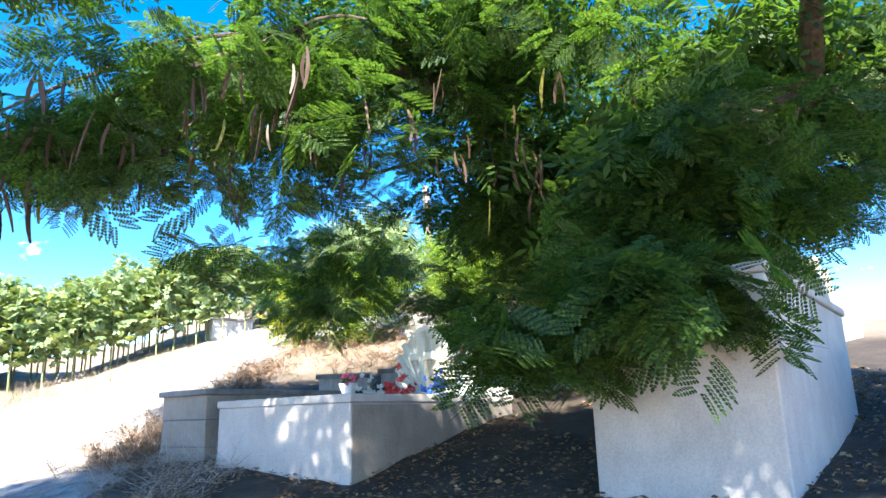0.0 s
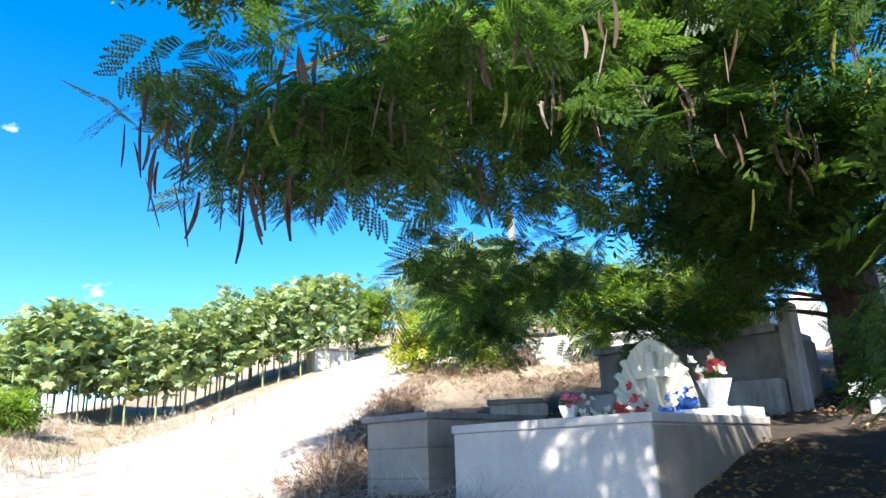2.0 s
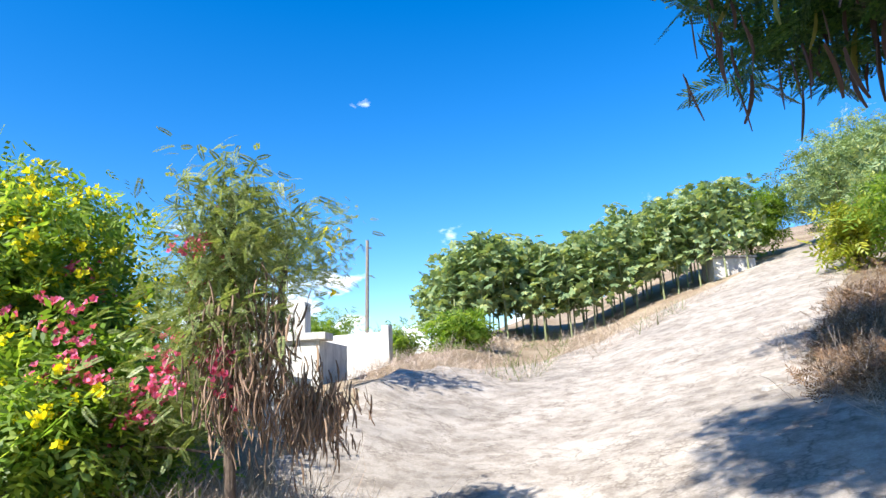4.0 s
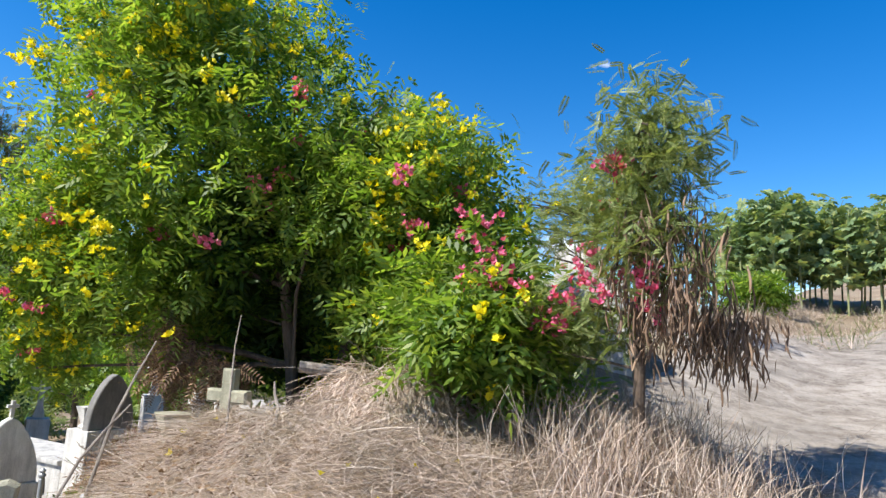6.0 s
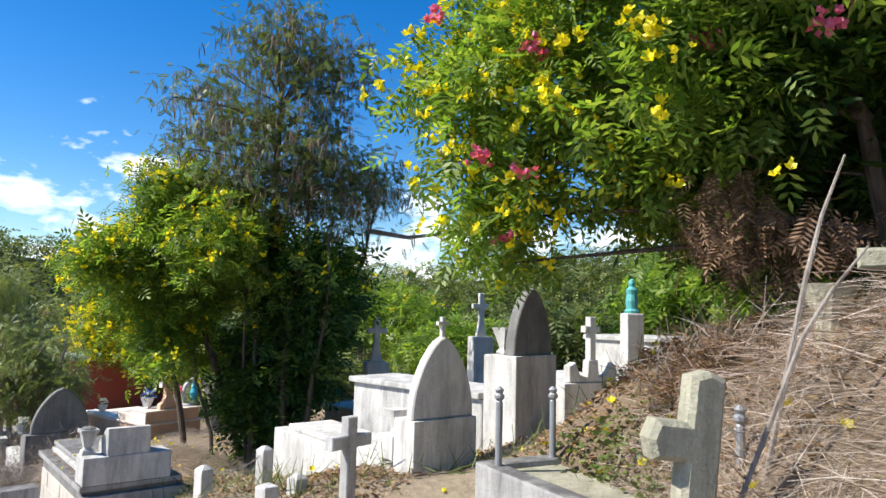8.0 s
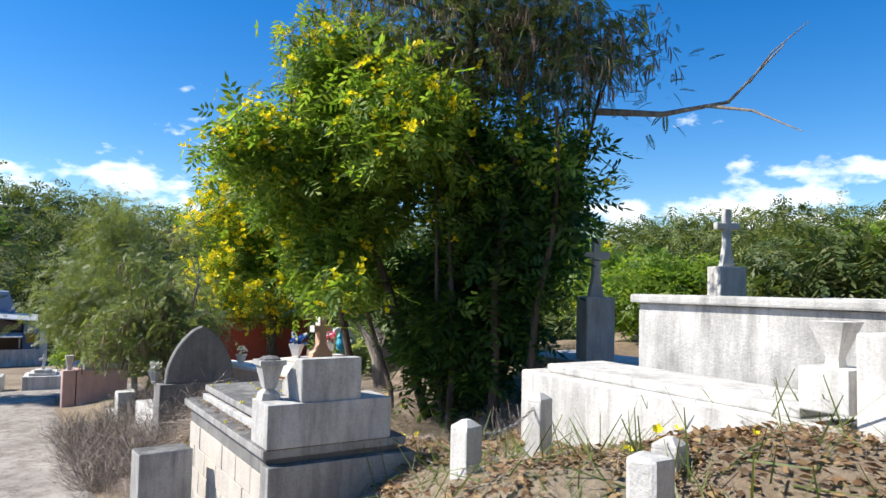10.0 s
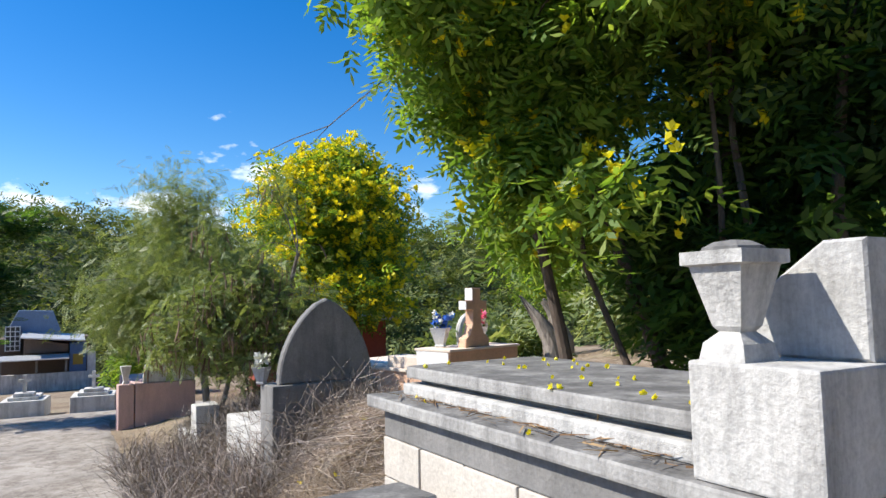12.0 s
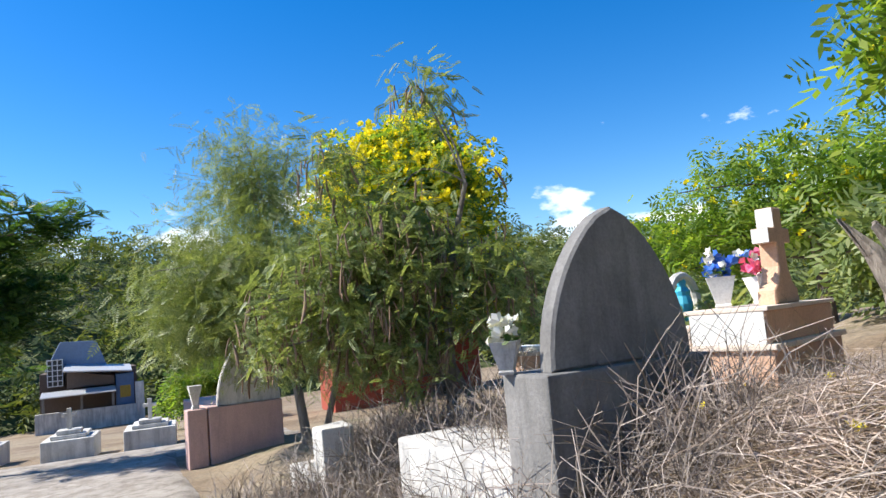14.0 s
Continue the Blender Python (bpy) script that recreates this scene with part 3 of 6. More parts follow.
def moved(b, m):
    bmesh.ops.transform(b, matrix=m, verts=b.verts[:])
    return b


def vase(at, size, mat, petals, label):
    v = thing("flower_vase", at, RNG.uniform(0, 90), label, "vase", "grave vases")
    part("pot", lathe([(0.30 * size, 0), (0.34 * size, 0.08 * size), (0.30 * size, 0.14 * size), (0.58 * size, 0.92 * size), (0.62 * size, size), (0.50 * size, size), (0.46 * size, 0.9 * size)], square=True), mat, v)
    for mat_p, count in petals:
        q = RNG.normal(size=(count, 3)) * np.array([0.30, 0.30, 0.22]) * size + np.array([0, 0, 1.35 * size])
        scatter("bouquet", BLOSSOM, q, turns_random(count, -0.8, 0.5), RNG.uniform(0.16, 0.26, count) * size, mat_p, v, "bunch of artificial flowers", "stuff")
    if petals:
        q = RNG.normal(size=(16, 3)) * np.array([0.2, 0.2, 0.1]) * size + np.array([0, 0, 1.1 * size])
        scatter("foliage", LEAFLET, q, turns_random(16, -0.5, 0.5), RNG.uniform(0.25, 0.4, 16) * size, LEAF_DARK, v, "", "stuff")
    return v


def grey_box_tomb():
    t = thing("grey_box_tomb", (6.07, 14.21, 4.50), -54, "plain grey cement block tomb with a dark flat lid", "tomb")
    for k, (z0, z1) in enumerate(((0, 0.3), (0.31, 0.61), (0.62, 0.90))):
        part("block_course", box(0.02, 0.95, 0.02, 2.1, z0 - (0.25 if k == 0 else 0), z1, 0.012, rough=0.004), BROWN_CEMENT, t)
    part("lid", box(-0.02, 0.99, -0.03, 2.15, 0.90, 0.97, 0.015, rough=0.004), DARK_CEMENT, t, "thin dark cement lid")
    part("mortar", box(0.03, 0.94, 0.03, 2.09, 0, 0.9, 0), DARK_CEMENT, t)


def heart_tomb():
    t = thing("white_family_tomb", (6.80, 12.91, 4.50), -54, "low off-white painted tomb carrying a cream headstone with a cross", "tomb")
    part("body", box(0, 2.04, 0, 2.75, -0.25, 0.72, 0.015, rough=0.003), FADED_PAINT, t)
    # thin brown-grey panel over the right side, darker than the body
    part("darker_side", box(2.041, 2.053, 0.01, 2.74, -0.25, 0.70, 0.003), BROWN_CEMENT, t, "brown-grey side, darker than the front")
    part("coping", box(-0.015, 2.06, -0.015, 2.765, 0.722, 0.80, 0.012), FADED_PAINT, t)
    part("plinth", box(1.35, 2.04, 2.0, 2.7, 0.802, 0.90, 0.01), WHITE_PAINT, t)
    o = arch_outline(1.0, 0.95, 0.25)
    part("headstone", moved(slab_of(o, -0.06, 0.06, 0.015), pose(0.95, 2.45, 0.80)), CREAM, t, "cream arched headstone with shallow fluting")
    # shell flutes fanning out from the foot of the stone
    for k in range(13):
        a = radians(12 + 13 * k)
        reach = 0.47 / max(abs(math.cos(a)), 0.001)
        reach = min(reach, 0.47 + 0.38 * math.sin(a) ** 2)
        pts = [(0.95 + math.cos(a) * r, 2.385, 0.84 + math.sin(a) * r * (1.0 if math.sin(a) < 0.5 else 1.02)) for r in (0.10, reach * 0.5, reach * 0.96)]
        part("flute", tube(pts, [0.012, 0.03, 0.045], 8), CREAM, t)
    part("relief_cross", moved(slab_of(cross_outline(0.72, 0.40, 0.10, 0.11, 0.66, 0.05), -0.05, 0.04, 0.01), pose(1.0, 2.33, 0.86)), CREAM, t, "raised cream cross")
    c, s = math.cos(radians(-54)), math.sin(radians(-54))

    def w(x, y, z):
        return (6.80 + x * c - y * s, 12.91 + x * s + y * c, 4.50 + z)

    vase(w(0.22, 1.75, 0.80), 0.22, WHITE_PAINT, [(PETAL_PINK, 10)], "small white square vase with pink artificial flowers")
    vase(w(1.72, 2.25, 0.90), 0.30, WHITE_PAINT, [(PETAL_RED, 7), (PETAL_WHITE, 7)], "white square vase with red and white flowers")
    for n, x, y, mat, k, sp, lab in (("red_flower_bunch", 0.80, 2.1, PETAL_RED, 26, 0.11, "loose bunch of red artificial flowers lying on the tomb"),
                                     ("blue_flower_bunch", 1.42, 2.15, PETAL_BLUE, 30, 0.10, "upright bunch of blue artificial flowers"),
                                     ("pale_flower_bunch", 0.45, 2.0, PETAL_WHITE, 22, 0.10, "pale bunch of faded artificial flowers")):
        q = np.abs(RNG.normal(size=(k, 3))) * np.array([sp, sp, sp * 1.3]) * np.sign(RNG.normal(size=(k, 3)) + np.array([0, 0, 9])) + np.array(w(x, y, 0.83))
        o = thing(n, w(x, y, 0.80), 0, lab, "blossom", "grave flowers")
        scatter("bouquet", BLOSSOM, q - np.array(w(x, y, 0.80)), turns_random(k, -0.8, 0.6), RNG.uniform(0.04, 0.07, k), mat, o, "", "stuff")


def tall_white_tomb():
    t = thing("tall_white_tomb", (9.60, 9.65, 4.15), -54, "tall smooth off-white painted tomb with a rounded gable", "tomb")
    part("body", box(0, 1.33, 0, 3.2, -0.15, 1.80, 0.015, rough=0.003), FADED_PAINT, t)
    part("roof_slab", box(-0.03, 1.36, -0.03, 3.23, 1.802, 1.88, 0.02), FADED_PAINT, t)
    part("gable", moved(slab_of(arch_outline(1.3, 0.75, 0.0), 0, 0.22, 0.02), pose(0.66, 2.6, 1.88)), WHITEWASH, t, "rounded white gable block")
    part("gable_cross", moved(slab_of(cross_outline(0.5, 0.34, 0.09, 0.1), 0, 0.08), pose(0.66, 2.66, 2.62)), WHITEWASH, t)
    b = thing("grey_weathered_tomb", (12.6, 8.6, 4.2), -54, "dark weathered cement tomb beside the tall white one", "tomb")
    part("body", box(0, 1.2, 0, 2.4, -0.1, 1.35, 0.02, rough=0.006), DARK_CEMENT, b)
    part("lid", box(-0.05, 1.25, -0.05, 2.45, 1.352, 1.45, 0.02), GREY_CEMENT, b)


def long_dark_tomb():
    t = thing("long_dark_tomb", (9.95, 16.35, 5.2), -54, "long unpainted cement vault stained nearly black", "tomb")
    part("body", box(0, 2.75, 0, 1.6, -0.2, 1.25, 0.02, rough=0.008), DARK_CEMENT, t)
    part("ledge", box(-0.03, 2.72, -0.35, 0, -0.2, 0.62, 0.02, rough=0.006), GREY_CEMENT, t, "paler cement ledge in front")
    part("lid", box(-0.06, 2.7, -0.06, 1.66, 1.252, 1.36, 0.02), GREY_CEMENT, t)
    part("end_pier", box(2.752, 2.92, -0.1, 0.3, -0.2, 1.62, 0.02, rough=0.006), GREY_CEMENT, t)


def hill_tombs():
    """Whitewashed graves up the slope behind the big tree."""
    k = 0
    for x, y, w, h, kind in ((12.2, 20.5, 1.3, 1.0, "arch"), (14.2, 19.6, 1.2, 1.5, "gable"), (15.6, 17.4, 1.4, 1.4, "gable"), (11.0, 22.6, 1.2, 0.8, "cross"),
                             (17.6, 22.5, 1.4, 1.3, "arch"), (9.8, 26.5, 1.3, 0.8, "cross"), (14.3, 25.0, 1.3, 1.0, "arch"), (19.5, 18.5, 1.3, 1.4, "gable")):
        t = thing("hillside_tomb", (x, y, hz(x, y)), -54 + RNG.uniform(-8, 8), "sunlit whitewashed tomb on the slope with a %s" % {"arch": "rounded headstone", "gable": "stepped gable", "cross": "small cross"}[kind], "tomb", "tombs up the hill")
        part("body", box(0, w, 0, 2.1, -0.3, h * 0.75, 0.02, rough=0.005), (WHITEWASH, STONE_GREY, WHITE_PAINT)[k % 3], t)
        if kind == "arch":
            part("headstone", moved(slab_of(arch_outline(w * 0.8, 0.8, 0.3), 0, 0.14), pose(w / 2, 1.8, h * 0.75)), STONE_GREY, t)
        elif kind == "gable":
            part("gable", box(0.1, w - 0.1, 0.1, 0.4, h * 0.752, h * 1.1, 0.02), WHITEWASH, t)
            part("gable_top", box(0.25, w - 0.25, 0.15, 0.36, h * 1.102, h * 1.35, 0.02), WHITEWASH, t)
        else:
            part("cross", moved(slab_of(cross_outline(0.7, 0.42, 0.1, 0.11), 0, 0.1), pose(w / 2, 1.8, h * 0.75)), WHITEWASH, t)
        k += 1


def shaded_ledges():
    """Low broken grave walls on the bank behind the grey tomb."""
    for x, y, w, h, turn in ((8.3, 16.9, 0.9, 0.26, -20), (9.3, 16.5, 0.8, 0.24, -28)):
        t = thing("low_grave_wall", (x, y, hz(x, y)), turn, "low crumbling grey cement grave wall in shade", "grave wall", "broken grave walls")
        part("wall", box(0, w, 0, 0.9, -0.3, h, 0.03, rough=0.03), GREY_CEMENT, t)
        part("cap", box(-0.05, w * 0.92, -0.06, 0.88, h + 0.002, h + 0.08, 0.02, rough=0.025), DARK_CEMENT, t)


shaded_ledges()


def white_cross_marker():
    t = thing("white_cross_marker", (11.9, 13.15, 4.88), -20, "plain white painted wooden cross standing in the earth", "cross")
    part("upright", box(-0.085, 0.085, -0.02, 0.02, -0.1, 1.15, 0.004), WHITE_PAINT, t)
    part("crossbar", box(-0.30, 0.30, -0.045, -0.022, 0.62, 0.80, 0.004), WHITE_PAINT, t)


def grave_kerb():
    t = thing("grave_kerb", (6.1, 12.75, 4.16), -54, "low rough cement kerb in front of the tombs", "kerb")
    part("kerb_long", box(-0.7, 2.9, -0.15, 0.12, -0.3, 0.20, 0.03, rough=0.025), STONE_GREY, t)
    part("kerb_end", box(-0.75, -0.5, 0.14, 1.6, -0.3, 0.16, 0.03, rough=0.025), STONE_GREY, t)


grey_box_tomb()
heart_tomb()
tall_white_tomb()
long_dark_tomb()
hill_tombs()
white_cross_marker()
grave_kerb()


def corner_wall():
    t = thing("white_corner_wall", (-3.2, 23.5, hz(-3.2, 23.5)), -8, "short whitewashed wall with a raised corner post", "wall")
    part("wall", box(-2.1, -0.16, 0, 0.18, -0.4, 0.92, 0.015, rough=0.008), WHITEWASH, t)
    part("post", box(-0.158, 0.06, -0.03, 0.21, -0.4, 1.08, 0.015, rough=0.005), WHITEWASH, t)
    p = thing("utility_pole", (-9.4, 36.7, hz(-9.4, 36.7)), 0, "slim leaning utility pole with a lamp arm", "pole")
    part("shaft", tube([(0, 0, -0.5), (0.1, 0, 3.4), (0.2, 0, 7.0)], [0.11, 0.1, 0.08]), BARK_GREY, p)
    part("lamp_arm", tube([(0.2, 0, 6.4), (0.05, 0.3, 6.7), (0.0, 0.9, 6.8)], [0.03, 0.03, 0.05]), GALVANISED, p)
    g = thing("low_grey_tomb", (5.9, 30.6, hz(5.9, 30.6)), 20, "low rough grey stone grave among dry weeds", "tomb")
    part("body", box(0, 1.5, 0, 0.9, -0.3, 0.75, 0.03, rough=0.03), STONE_GREY, g)
    part("slab", box(-0.05, 1.55, -0.05, 0.95, 0.752, 0.84, 0.02, rough=0.02), DARK_CEMENT, g)
    s = thing("road_stone", (4.94, 15.6, hz(4.94, 15.6)), 20, "small pale loose stone on the verge", "stone")
    part("stone", box(-0.13, 0.12, -0.08, 0.09, -0.02, 0.10, 0.04, rough=0.03), STONE_GREY, s)


corner_wall()


# ---- graves along the lower lane ----
def arch_tombs():
    t = thing("arched_white_tomb", (-7.40, 9.46, 1.12), 0, "whitewashed box tomb with a tall pointed headstone", "tomb", "arched tombs")
    m = pose(0, 0, 0, 0, 0, 88)
    part("body", moved(box(0.03, 0.86, 0.42, 3.35, -0.35, 0.72, 0.02, rough=0.006), m), WHITEWASH, t)
    part("lid", moved(box(0.12, 0.78, 0.75, 3.1, 0.722, 0.80, 0.02, rough=0.004), m), WHITEWASH, t)
    part("headstone_base", moved(box(0, 0.82, 0, 0.36, -0.35, 1.26, 0.015, rough=0.004), m), WHITEWASH, t)
    part("headstone", moved(slab_of(arch_outline(0.80, 0.84, 0.55), 0.05, 0.17, 0.015), m @ pose(0.41, 0, 1.262)), WHITEWASH, t, "pointed white headstone, grey on its shaded face")
    part("finial_cross", moved(slab_of(cross_outline(0.22, 0.14, 0.04, 0.045), 0.08, 0.13, 0.004), m @ pose(0.41, 0, 2.09)), WHITEWASH, t)
    part("urn_block", moved(box(0.02, 0.30, 0.41, 0.70, 0.80, 1.05, 0.01), m), WHITEWASH, t)
    part("urn", moved(lathe([(0.06, 0), (0.05, 0.05), (0.13, 0.22), (0.15, 0.26), (0.11, 0.26)], square=True), m @ pose(0.16, 0.56, 1.05)), WHITEWASH, t)
    a = thing("arched_grey_tomb", (-7.30, 10.80, 1.95), 0, "old white tomb with a narrow grey pointed headstone and urn", "tomb", "arched tombs")
    m = pose(0, 0, 0, 0, 0, 96)
    part("body", moved(box(0.02, 0.80, 0.50, 2.9, -0.6, 0.52, 0.02, rough=0.008), m), STONE_GREY, a)
    part("lid", moved(box(-0.04, 0.86, 0.52, 2.95, 0.522, 0.60, 0.02), m), STONE_GREY, a)
    part("headstone_base", moved(box(0, 0.78, 0, 0.48, -0.4, 1.05, 0.015, rough=0.006), m), WHITEWASH, a)
    part("headstone", moved(slab_of(arch_outline(0.72, 0.78, 0.45), 0.06, 0.2, 0.012), m @ pose(0.40, 0, 1.052)), DARK_CEMENT, a, "narrow pointed headstone, rough grey face")
    part("urn", moved(lathe([(0.07, 0), (0.09, 0.03), (0.045, 0.07), (0.12, 0.27), (0.14, 0.31), (0.10, 0.31)], square=True), m @ pose(0.14, 0.30, 1.052)), WHITEWASH, a)
    part("niche", moved(slab_of(arch_outline(0.16, 0.28, 0.0), -0.012, 0.02, 0), m @ pose(0.02, 0.9, 0.1, 0, 0, 90)), DARK_GLASS, a, "dark arched niche")
    for x, y, w, d, h, mat, lab in ((-14.2, 12.4, 2.6, 1.2, 0.6, WHITEWASH, "long whitewashed box tomb among weeds"), (-11.3, 12.0, 2.4, 1.2, 0.42, STONE_GREY, "stained grey vault with peeling whitewash"),
                                    (-9.0, 14.2, 2.4, 1.2, 1.1, STONE_GREY, "weathered grey box tomb under the trees")):
        b = thing("box_tomb", (x, y, hz(x, y) - 0.1), 6, lab, "tomb", "box tombs")
        part("body", box(0, w, 0, d, -0.3, h, 0.02, rough=0.008), mat, b)
        part("lid", box(-0.05, w + 0.05, -0.05, d + 0.05, h + 0.002, h + 0.08, 0.02), mat, b)
    for x, y, z, hgt in ((-13.0, 12.8, 2.6, 0.85), (-12.4, 15.0, 3.1, 0.9)):
        c = thing("small_white_cross", (x, y, hz(x, y)), 70, "small white cross on a stepped foot behind the tombs", "cross", "white crosses")
        zz = z - hz(x, y)
        part("foot", box(-0.22, 0.22, -0.18, 0.18, -0.2, zz - 0.12, 0.02), WHITEWASH, c)
        part("cross", moved(slab_of(cross_outline(hgt, 0.4, 0.1, 0.11, 0.7, 0.06), -0.05, 0.05), pose(0, 0, zz - 0.12)), WHITEWASH, c)


def scroll_cross_tomb():
    t = thing("scrolled_cross_tomb", (-7.8, 12.95, hz(-7.8, 12.95)), 75, "white tomb topped by a cross with scrolled shoulders", "tomb")
    z = 2.9 - hz(-7.8, 12.95)
    part("body", box(-0.5, 0.9, 0.1, 2.0, -0.3, z - 0.35, 0.02), WHITEWASH, t)
    part("shoulder", moved(slab_of([(-0.40, 0), (-0.40, 0.22), (-0.30, 0.27), (-0.22, 0.10), (-0.10, 0.06), (-0.08, 0.30), (0.08, 0.30), (0.10, 0.06), (0.22, 0.10), (0.30, 0.27), (0.40, 0.22), (0.40, 0)], -0.07, 0.07, 0.01), pose(0, 0.2, z - 0.34)), WHITEWASH, t)
    part("cross", moved(slab_of(cross_outline(0.62, 0.26, 0.09, 0.10, 0.72), -0.06, 0.06, 0.01), pose(0, 0.2, z - 0.06)), WHITEWASH, t)


def statue_on_plinth():
    x, y = -7.33, 13.03
    t = thing("plinth", (x, y, hz(x, y)), 60, "slender whitewashed plinth under a small statue", "plinth")
    top = 3.52 - hz(x, y)
    part("shaft", box(-0.12, 0.12, -0.12, 0.12, -0.3, top, 0.02, rough=0.006), WHITEWASH, t)
    s = thing("statue", (x, y, 3.522), 60, "small turquoise painted saint statue on a plinth", "statue")
    b = lathe([(0.09, 0), (0.10, 0.03), (0.075, 0.06), (0.085, 0.16), (0.07, 0.25), (0.08, 0.31), (0.04, 0.355), (0.048, 0.40), (0.035, 0.44), (0.01, 0.46)], 12)
    part("figure", b, TEAL_PAINT, s)


def mossy_cross():
    t = thing("mossy_stone_cross", (-3.29, 9.97, hz(-3.29, 9.97)), 15, "thick moss-stained stone cross with blunt arms", "cross")
    z = 3.62 - hz(-3.29, 9.97)
    part("cross", moved(slab_of(cross_outline(0.66, 0.46, 0.13, 0.14, 0.60, 0.03), -0.06, 0.06, 0.02), pose(0, 0, z - 0.14)), MOSSY, t)
    part("foot", box(-0.2, 0.2, -0.15, 0.15, -0.3, z - 0.12, 0.03, rough=0.02), MOSSY, t)
    v = thing("broken_urn", (-3.55, 9.55, hz(-3.55, 9.55)), 20, "cracked stone urn leaning in dry weeds", "urn")
    part("bowl", lathe([(0.10, -0.1), (0.08, 0.05), (0.07, 0.12), (0.15, 0.30), (0.17, 0.34), (0.12, 0.34)], 9), MOSSY, v)
    g = thing("grey_cross", (-6.92, 8.40, hz(-6.92, 8.40)), 102, "small weathered grey cement cross in tall weeds", "cross")
    z = 2.58 - hz(-6.92, 8.40)
    part("cross", slab_of([(a, (c if c > 0 else -0.3)) for a, c in cross_outline(z, 0.46, 0.11, 0.11, 1 - 0.2 / z)], -0.05, 0.05, 0.01), STONE_GREY, g)
    c = thing("leaning_stone_cross", (-3.66, 8.11, hz(-3.66, 8.11)), 60, "broken rounded stone cross leaning to one side", "cross")
    z = 3.25 - hz(-3.66, 8.11)
    b = slab_of([(-0.09, -0.3), (-0.09, z - 0.42), (-0.24, z - 0.42), (-0.27, z - 0.33), (-0.24, z - 0.24), (-0.09, z - 0.24), (-0.085, z - 0.03), (0, z), (0.085, z - 0.03), (0.09, -0.3)], -0.07, 0.07, 0.025)
    part("cross", moved(b, pose(0, 0, 0, 0, 6, 0)), MOSSY, c)
    p = thing("stone_marker", (-8.1, 8.25, hz(-8.1, 8.25)), 10, "small worn concrete marker in the weeds", "marker")
    part("stub", box(-0.09, 0.09, -0.08, 0.08, -0.2, 0.42, 0.03, rough=0.02), STONE_GREY, p)


def chain_fence():
    top = {}
    for x, y, z in ((-9.58, 8.20, 1.70), (-9.85, 9.05, 1.78), (-8.35, 8.7, 1.78)):
        g = hz(x, y)
        p = thing("chain_post", (x, y, g), 12, "square chamfered concrete post, chipped white paint", "post", "fence posts")
        part("shaft", box(-0.075, 0.075, -0.075, 0.075, -0.3, z - g - 0.05, 0.012, rough=0.004), WHITEWASH, p)
        part("cap", moved(lathe([(0.105, 0), (0.10, 0.02), (0.03, 0.06)], square=True), pose(0, 0, z - g - 0.05)), WHITEWASH, p)
        top[x] = Vector((x, y, z - 0.06))
    a, b = top[-9.58], top[-9.85]
    c = thing("post_chain", a, 0, "slack rusty chain hung between two posts", "chain")
    bm = bmesh.new()
    n = 26
    for i in range(n):
        k = (i + 0.5) / n
        q = (b - a) * k + Vector((0, 0, -0.10 * 4 * k * (1 - k)))
        d = (b - a).normalized() * 0.024
        off = Vector((0, 0, 0.009)) if i % 2 else Vector((0.009, 0, 0))
        tube([q - d, q - d * 0.4 + off, q + d * 0.4 + off, q + d, q + d * 0.4 - off, q - d * 0.4 - off, q - d * 0.98], [0.004] * 7, 5, bm)
    part("chain_body", bm, CHAIN_IRON, c)


def kerbed_plots():
    t = thing("kerbed_grave_plot", (-5.78, 8.80, hz(-5.78, 8.80)), 0, "cracked concrete grave kerb filled with leaves and weeds", "grave kerb", "kerbed plots")
    z = 2.37 - hz(-5.78, 8.80)
    for x0, x1, y0, y1 in ((0, 2.0, 0, 0.16), (0, 0.16, 0.162, 1.2), (1.84, 2.0, 0.162, 1.2)):
        part("kerb", moved(box(x0, x1, y0, y1, -0.8, z, 0.025, rough=0.012), pose(0, 0, 0, 0, 0, -12)), GREY_CEMENT, t)
    part("fill", moved(box(0.162, 1.838, 0.162, 1.2, -0.7, z - 0.04, 0, rough=0.02), pose(0, 0, 0, 0, 0, -12)), MOSSY, t)
    for dx, dy, hgt in ((0.2, 0.08, 0.46), (0.08, 0.66, 0.47), (1.92, 0.55, 0.57)):
        c, s = math.cos(radians(-12)), math.sin(radians(-12))
        x, y = -5.78 + dx * c - dy * s, 8.80 + dx * s + dy * c
        p = thing("steel_pipe_post", (x, y, 2.37 - (0.04 if dy > 0.5 else 0)), 0, "thin galvanised pipe post with a knob cap", "post", "pipe posts")
        part("pipe", lathe([(0.026, -0.03), (0.026, hgt), (0.018, hgt + 0.01)], 10), GALVANISED, p)
        part("knob", lathe([(0.02, hgt + 0.011), (0.038, hgt + 0.03), (0.038, hgt + 0.05), (0.024, hgt + 0.065), (0.036, hgt + 0.09), (0.01, hgt + 0.115)], 10), GALVANISED, p)
    t = thing("broken_grave_slab", (-2.65, 7.55, hz(-2.65, 7.55)), -10, "crumbling concrete slab half buried under straw", "slab", "kerbed plots")
    part("slab", box(-0.35, 1.5, -0.1, 0.75, -0.3, 0.36, 0.04, rough=0.04), STONE_GREY, t)


arch_tombs()
scroll_cross_tomb()
statue_on_plinth()
mossy_cross()
chain_fence()
kerbed_plots()


